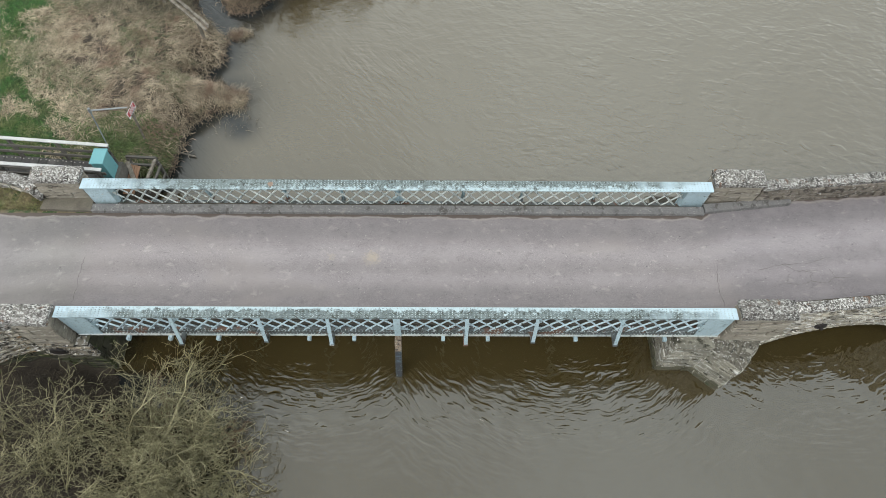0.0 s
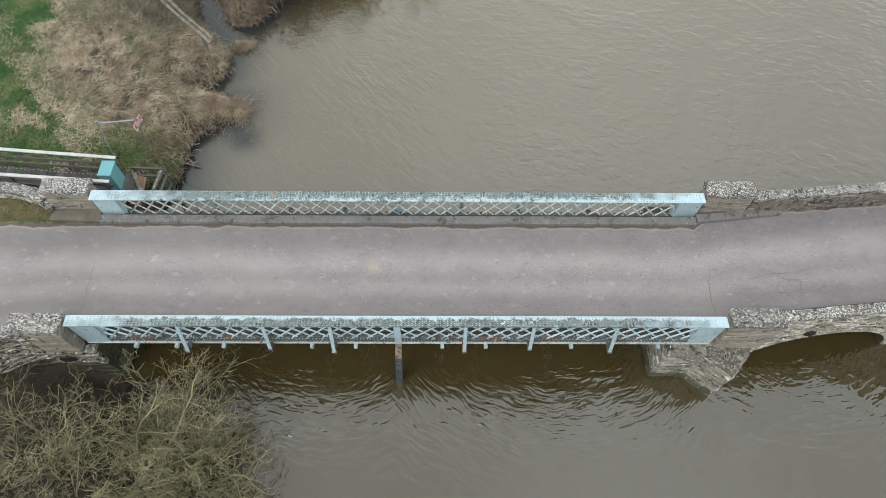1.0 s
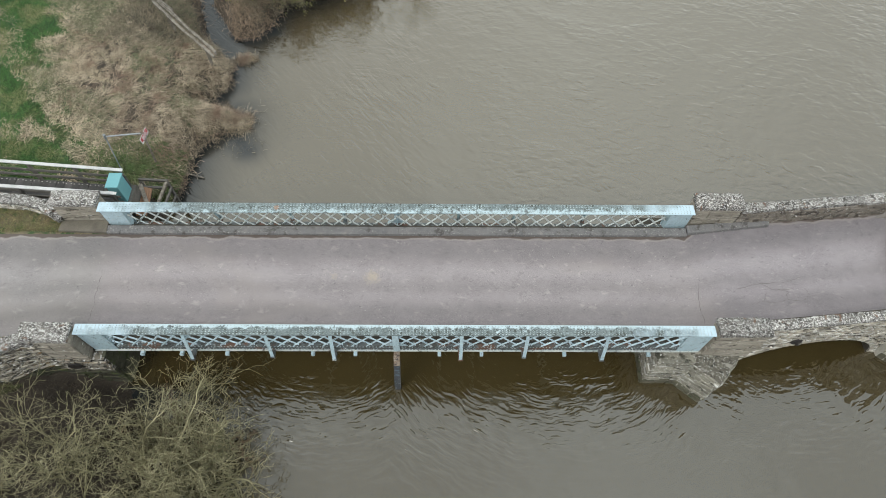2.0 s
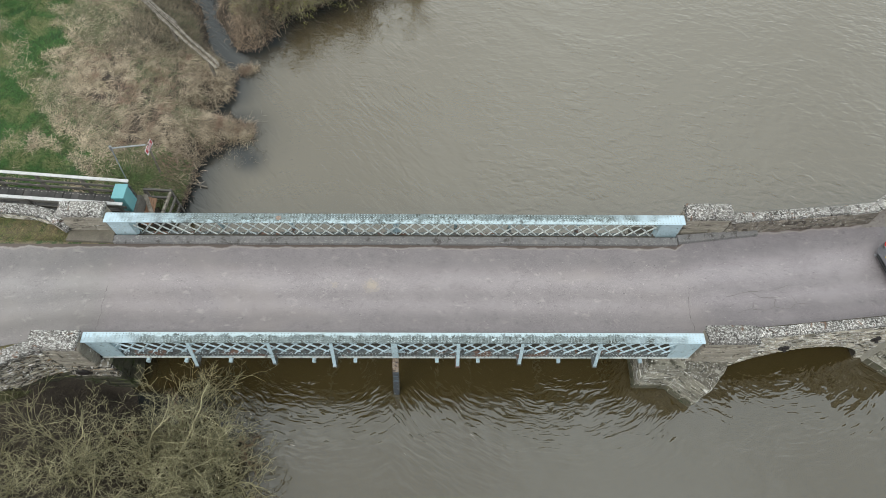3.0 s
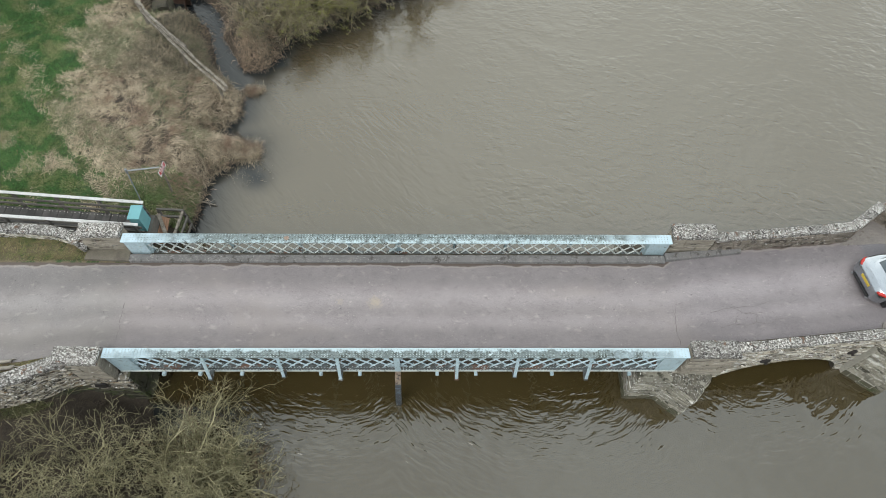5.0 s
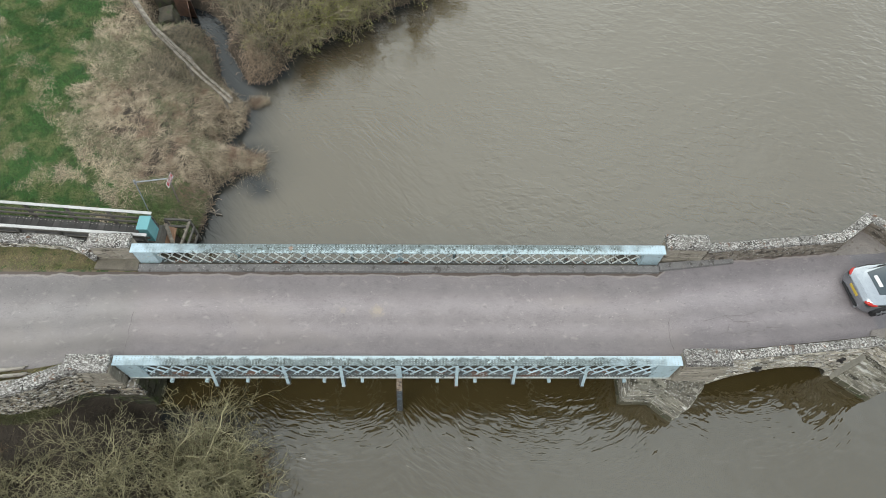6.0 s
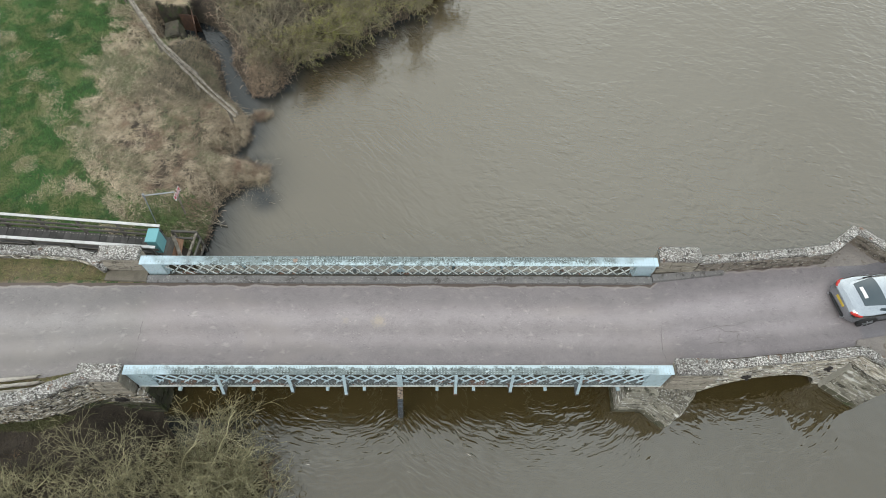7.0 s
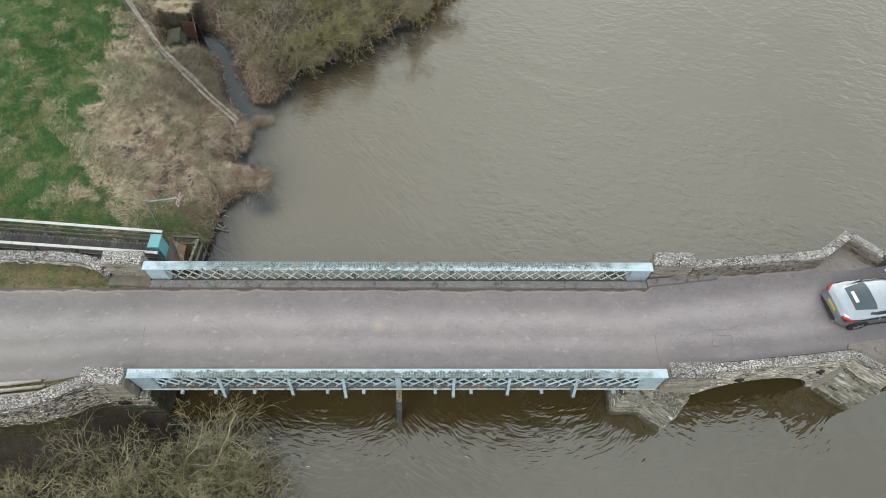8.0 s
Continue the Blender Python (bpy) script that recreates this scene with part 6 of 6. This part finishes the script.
blades("brush", "tangled brown brush and reeds over the far bank", BRUSH, brush, (0.5, 1.5), (0.018, 0.038), (0.1, 1.1), (0.2, 0.8), 35, "brush", 1.3)
hem = scatter(900000, -13, 5, 7, 33, lambda x, y, t, d, r: (d > -0.12) & (d < 1.0) & (x > -12.3) & in_span(x, y) & ~((x > -8.5) & (y > 9.6) & (y < 12.6) & (r.uniform(0, 1, x.shape) > 0.3)) & (r.uniform(0, 1, x.shape) < np.where((x < -8.8) & (y > 15.0), 0.07, np.where((y > 17.5) & (x > -7.2), 0.13, np.where(y > 16.3, 0.5, 0.28)))), 18)
for low, high, mat, say in ((7.0, 15.6, STRAW, "dead reeds hanging over the water's edge"), (15.6, 33.0, RUSSET, "russet dead reeds matted round the inlet mouth")):
    sel = (hem[0][:, 1] >= low) & (hem[0][:, 1] < high)
    blades("reed_fringe", say, mat, (hem[0][sel], hem[1][sel], hem[2][sel], hem[3]), (0.2, 0.6), (0.013, 0.026), (0.0, 1.0), (0.2, 0.7), 28, "reeds", 2.2)
thatch = scatter(5200, -14.6, -12.85, 22.0, 22.75, lambda x, y, t, d, r: r.uniform(0, 1, x.shape) < 0.6 + 1.5 * smooth_noise(x, y, 5, 71), 72)
thatch[0][:, 2] = -1.05
blades("wall_top_grass", "dead grass matted on top of the headwall", STRAW_PALE, thatch, (0.15, 0.42), (0.010, 0.02), (-0.1, 0.6), (0.1, 0.5), 73)
foot = scatter(60000, -19, -10, -2.2, -1.3, lambda x, y, t, d, r: (d > 0.3) & (y < np.interp(x, (-17, -14.5, -13.4, -12.6, -12.0, -11.3, -10), (-1.62, -1.54, -1.42, -1.22, -0.94, -0.7, -0.7))) & (y > np.interp(x, (-17, -14.5, -13.4, -12.6, -12.0, -11.3, -10), (-1.62, -1.54, -1.42, -1.22, -0.94, -0.7, -0.7)) - 0.35 - 0.2 * smooth_noise(x, y, 3, 3)), 14)
blades("foot_grass", "mossy grass along the foot of the wing wall", surf("foot_moss", (0.085, 0.098, 0.038), (0.15, 0.14, 0.065), 2.0, 0.9, bump=0.0, island=0.4), foot, (0.06, 0.18), (0.010, 0.022), (0.2, 1.2), (0, 0.3), 26)
litter = scatter(30000, -19, -6.5, -7, -0.9, lambda x, y, t, d, r: (d > 0.0) & (y < np.interp(x, (-17, -14.5, -13.4, -12.6, -12.0, -11.3, -10), (-1.62, -1.54, -1.42, -1.22, -0.94, -0.7, -0.7))), 26)
# brown litter, its colour lowered further for the shade below the wall
blades("bank_litter", "dead stems and leaf litter below the wing wall", surf("shade_darkened_litter", (0.075, 0.058, 0.040), (0.042, 0.035, 0.025), 1.3, 0.9, bump=0.0, island=0.5), litter, (0.1, 0.4), (0.008, 0.018), (0.0, 0.5), (0.0, 0.3), 36, "litter")
rush = scatter(9000, -9.6, -7.2, 10.3, 12.2, lambda x, y, t, d, r: (np.hypot((x + 7.75) / 0.95, (y - 11.3) / 0.55) < 1), 27)
blades("reed_clump", "thin dead reeds standing in shallow water", STRAW, (rush[0][:1500], rush[1][:1500], rush[2][:1500], rush[3]), (0.3, 0.7), (0.010, 0.018), (0.2, 0.9), (0.1, 0.4), 37, "reeds")
tuft = scatter(9000, -8.9, -7.4, 14.9, 15.9, lambda x, y, t, d, r: np.hypot((x + 8.0 - 0.3 * (y - 15.3)) / 0.62, (y - 15.25) / 0.42) < 0.75 + 0.5 * smooth_noise(x, y, 3.0, 44), 28)
blades("reed_clump", "small clump of dead reeds off the inlet mouth", STRAW, (tuft[0][:900], tuft[1][:900], tuft[2][:900], tuft[3]), (0.25, 0.5), (0.010, 0.018), (0.3, 1.1), (0.1, 0.4), 38, "reeds")
verge = scatter(26000, -20, -10.4, 3.75, 4.9, lambda x, y, t, d, r: (y > 3.86 + 0.12 * smooth_noise(x, y, 3, 9)) & (y < 4.85 - 0.9 * np.clip((x + 13.2) / 1.6, 0, 1)) & (r.uniform(0, 1, x.shape) < 0.8 + smooth_noise(x, y, 2.5, 12)), 29)
verge[0][:, 2] = -0.03
blades("verge_grass", "thin mixed grass and dead leaves on the verge", surf("verge_blades", (0.15, 0.175, 0.058), (0.31, 0.245, 0.135), 1.3, 0.85, bump=0.0, island=0.4, mottle=1.5), verge, (0.05, 0.13), (0.010, 0.02), (0.2, 1.2), (0, 0.3), 39)

near_verge = scatter(40000, -20, -11.2, -1.2, 0.35, lambda x, y, t, d, r: (y < np.where(x > -10.2, 0.3, 0.3 - 0.55 * np.clip((-10.2 - x) / 4, 0, 1) ** 2 * (3 - 2 * np.clip((-10.2 - x) / 4, 0, 1))) - 0.02 + 0.1 * smooth_noise(x, y, 4, 9)) & (y > np.interp(x, (-17, -14.5, -13.4, -12.6, -12.0, -11.3), (-1.15, -1.05, -0.95, -0.75, -0.45, -0.05))) & (r.uniform(0, 1, x.shape) < 0.55 + smooth_noise(x, y, 2.5, 12)), 13)
near_verge[0][:, 2] = -0.03
blades("verge_grass", "thin dead grass and moss on the verge by the poles", bpy.data.materials["verge_blades"], near_verge, (0.05, 0.13), (0.010, 0.02), (0.2, 1.2), (0, 0.3), 25)
flood = scatter(20000, -9.2, -6.4, 9.2, 12.4, lambda x, y, t, d, r: (d < 0.1) & (r.uniform(0, 1, x.shape) < 0.22 * np.exp(-np.hypot(x + 8.0, (y - 10.9)) * 1.9)), 12)
blades("flooded_stems", "sparse dark dead stems standing out of the water", BRUSH, flood, (0.2, 0.5), (0.008, 0.016), (0.1, 1.1), (0.1, 0.4), 24, "reeds")


def tubes(lines, sides=3):
    """Tapered tubes from (points, start radius, end radius)."""
    verts, quads = [], []
    for pts, r0, r1 in lines:
        k = len(pts)
        base = len(verts)
        for i, p in enumerate(pts):
            a, b = pts[max(0, i - 1)], pts[min(k - 1, i + 1)]
            d = (b - a).normalized()
            s = d.cross(Vector((0.31, 0.17, 0.93))).normalized()
            u = s.cross(d)
            r = r0 + (r1 - r0) * i / (k - 1)
            for j in range(sides):
                c = 2 * math.pi * j / sides
                verts.append(tuple(p + s * (r * math.cos(c)) + u * (r * math.sin(c))))
        for i in range(k - 1):
            for j in range(sides):
                a0, a1 = base + i * sides + j, base + i * sides + (j + 1) % sides
                quads.append((a0, a1, a1 + sides, a0 + sides))
    return verts, quads


def grow(rnd, start, d, length, radius, depth, lines, tips, lift=0.05, kids=(8, 5, 3)):
    """One limb with its side shoots, set round it in turn and shorter towards the tip."""
    segs = (8, 6, 4, 3)[depth]
    pts, p, d = [start.copy()], start.copy(), d.normalized()
    for i in range(segs):
        d = (d + Vector((rnd.gauss(0, 0.2), rnd.gauss(0, 0.2), rnd.gauss(0, 0.15) + lift))).normalized()
        p = p + d * (length / segs)
        pts.append(p.copy())
    lines.append((pts, radius, max(radius * 0.4, 0.005)))
    if depth >= len(kids):
        tips += [(pts[-1], d), (pts[-2], d)]
        return
    turn = rnd.uniform(0, 6.28)
    for c in range(kids[depth]):
        u = 0.18 + 0.80 * (c + rnd.uniform(0.1, 0.9)) / kids[depth]
        i = min(segs - 1, int(u * segs))
        s = pts[i].lerp(pts[i + 1], u * segs - i)
        along = (pts[i + 1] - pts[i]).normalized()
        side = along.cross(Vector((0.2, 0.1, 1))).normalized()
        turn += 2.4 + rnd.uniform(-0.5, 0.5)
        out = side * math.cos(turn) + along.cross(side) * math.sin(turn)
        lean = radians(rnd.uniform(30, 62))
        grow(rnd, s, along * math.cos(lean) + out * math.sin(lean), length * (0.70 - 0.28 * u) * rnd.uniform(0.6, 1.1), max(radius * (1 - 0.55 * u) * 0.66, 0.0068), depth + 1, lines, tips, lift, kids)


def shrub(label, base, spread_r, height, stems, seed, bark, leaf=None, kids=(8, 5, 3), lean=(0, 0), leaf_share=1.0):
    rnd = random.Random(seed)
    t = thing("shrub", label, "shrub", "bankside shrubs", at=base)
    lines, tips = [], []
    for i in range(stems):
        c = rnd.uniform(0, 2 * math.pi)
        out = rnd.uniform(0.15, 1.0) ** 0.7
        d = Vector((math.cos(c) * out * spread_r + lean[0], math.sin(c) * out * spread_r + lean[1], height * rnd.uniform(0.7, 1.1)))
        root = Vector((rnd.uniform(-0.35, 0.35), rnd.uniform(-0.35, 0.35), -0.1))
        grow(rnd, root, d, d.length * rnd.uniform(0.8, 1.05), 0.036, 0, lines, tips, kids=kids, lift=-0.015)
    for nm, sel in (("stem", [ln for ln in lines if ln[1] > 0.03]), ("crown", [ln for ln in lines if ln[1] <= 0.03])):
        v, q = tubes(sel, 5 if nm == "stem" else 3)
        ob = new(nm, mesh_from_arrays(nm, v, q, bark))
        ob.parent = t
        tagged(ob, "bare thin olive-brown branches" if nm == "crown" else "", kind="stuff")
    if leaf:
        v, q = [], []
        for p, d in tips:
            if rnd.random() > leaf_share:
                continue
            for _ in range(3):
                c = p + Vector((rnd.gauss(0, 0.06), rnd.gauss(0, 0.06), rnd.gauss(0, 0.05)))
                a = Vector((rnd.gauss(0, 1), rnd.gauss(0, 1), rnd.gauss(0, 0.5))).normalized()
                b = a.cross(Vector((rnd.gauss(0, 0.4), rnd.gauss(0, 0.4), 1))).normalized()
                n0 = len(v)
                for e1, e2 in ((-1, 0), (0, -0.35), (1, 0), (0, 0.35)):
                    v.append(tuple(c + a * e1 * 0.04 + b * e2 * 0.05))
                q.append((n0, n0 + 1, n0 + 2, n0 + 3))
        ob = new("leaves", mesh_from_arrays("leaves", v, q, leaf))
        ob.parent = t
        tagged(ob, "small young yellow-green leaves", kind="stuff")
    return t


BARK = surf("olive_twigs", (0.365, 0.335, 0.195), (0.15, 0.135, 0.07), 0.9, 0.8, bump=0.0, island=0.45, layers=(((0.12, 0.115, 0.05), 0.8, 0.56, 0.70),))
BARK_BROWN = surf("brown_twigs", (0.15, 0.125, 0.072), (0.30, 0.26, 0.165), 1.5, 0.8, bump=0.0, island=0.4)
BARK_RED = surf("russet_twigs", (0.20, 0.13, 0.075), (0.12, 0.085, 0.05), 1.2, 0.8, bump=0.0, island=0.4)
LEAF = surf("young_leaves", (0.19, 0.21, 0.035), (0.27, 0.265, 0.06), 1.2, 0.6, bump=0.0, island=0.35)
for base, rad, h, stems, seed, lean in (((-8.1, -4.2, -2.5), 3.2, 2.1, 26, 41, (0.4, 0.5)), ((-6.3, -4.3, -2.8), 2.0, 1.7, 16, 42, (0.5, 0.8)), ((-6.0, -5.5, -2.8), 2.0, 1.6, 15, 48, (0.2, 0.2)), ((-10.6, -4.2, -2.0), 2.8, 1.8, 22, 43, (0.1, 0.3)),
                                        ((-12.8, -4.5, -1.4), 2.4, 1.5, 20, 44, (0.1, 0.3)), ((-9.3, -5.8, -2.1), 2.6, 2.0, 18, 45, (0.2, 0)), ((-14.8, -4.6, -1.2), 2.2, 1.4, 16, 46, (0, 0.1)), ((-7.3, -6.4, -2.6), 2.4, 1.8, 15, 47, (0.3, 0)), ((-7.6, -3.0, -2.6), 2.0, 1.7, 15, 49, (0.5, 0.4))):
    shrub("bare tangled shrub with olive-brown twigs at the water's edge", base, rad, h, stems, seed, BARK, lean=lean)
for base, rad, h, stems, seed in (((-11.4, -3.0, -1.8), 1.0, 0.7, 9, 61), ((-13.6, -3.4, -1.3), 1.1, 0.6, 9, 62), ((-9.2, -3.0, -2.2), 1.0, 0.7, 8, 63), ((-7.4, -2.4, -2.7), 1.5, 0.9, 14, 64), ((-5.9, -3.0, -2.8), 1.3, 0.8, 12, 65)):
    shrub("low russet undergrowth below the bare shrubs on the bank", base, rad, h, stems, seed, BARK_RED, kids=(6, 5))
for base, rad, h, stems, seed, lean, share in (((-6.6, 19.9, -1.9), 1.3, 1.4, 13, 51, (0.7, -0.9), 0.12), ((-5.0, 20.9, -2.0), 1.5, 1.5, 14, 52, (0.7, -1.0), 0.24), ((-3.0, 22.2, -2.0), 1.6, 1.6, 14, 53, (0.6, -1.2), 0.16),
                                               ((-0.8, 24.0, -2.0), 1.6, 1.6, 13, 54, (0.7, -1.0), 0.12), ((-8.2, 19.2, -1.7), 1.2, 1.2, 11, 55, (0.2, -0.5), 0.03), ((-5.6, 23.2, -1.2), 1.6, 1.8, 12, 56, (0, 0), 0.3), ((-9.3, 22.4, -1.2), 1.3, 1.4, 11, 57, (0, -0.3), 0.04), ((1.2, 25.8, -2.0), 1.5, 1.6, 11, 58, (0.6, -0.8), 0.12)):
    shrub("budding willow shrub leaning over the far bank", base, rad, h, stems, seed, BARK_BROWN, LEAF, lean=lean, leaf_share=share)


# ---- stones placed last ----
def set_pieces():
    for name, me, parent, c, size, head, tilt in PIECES:
        ob = new(name, me)
        ob.parent = parent
        ob.matrix_basis = Matrix.LocRotScale(c - parent.location, Euler((0, radians(tilt), radians(head))), size)


set_pieces()
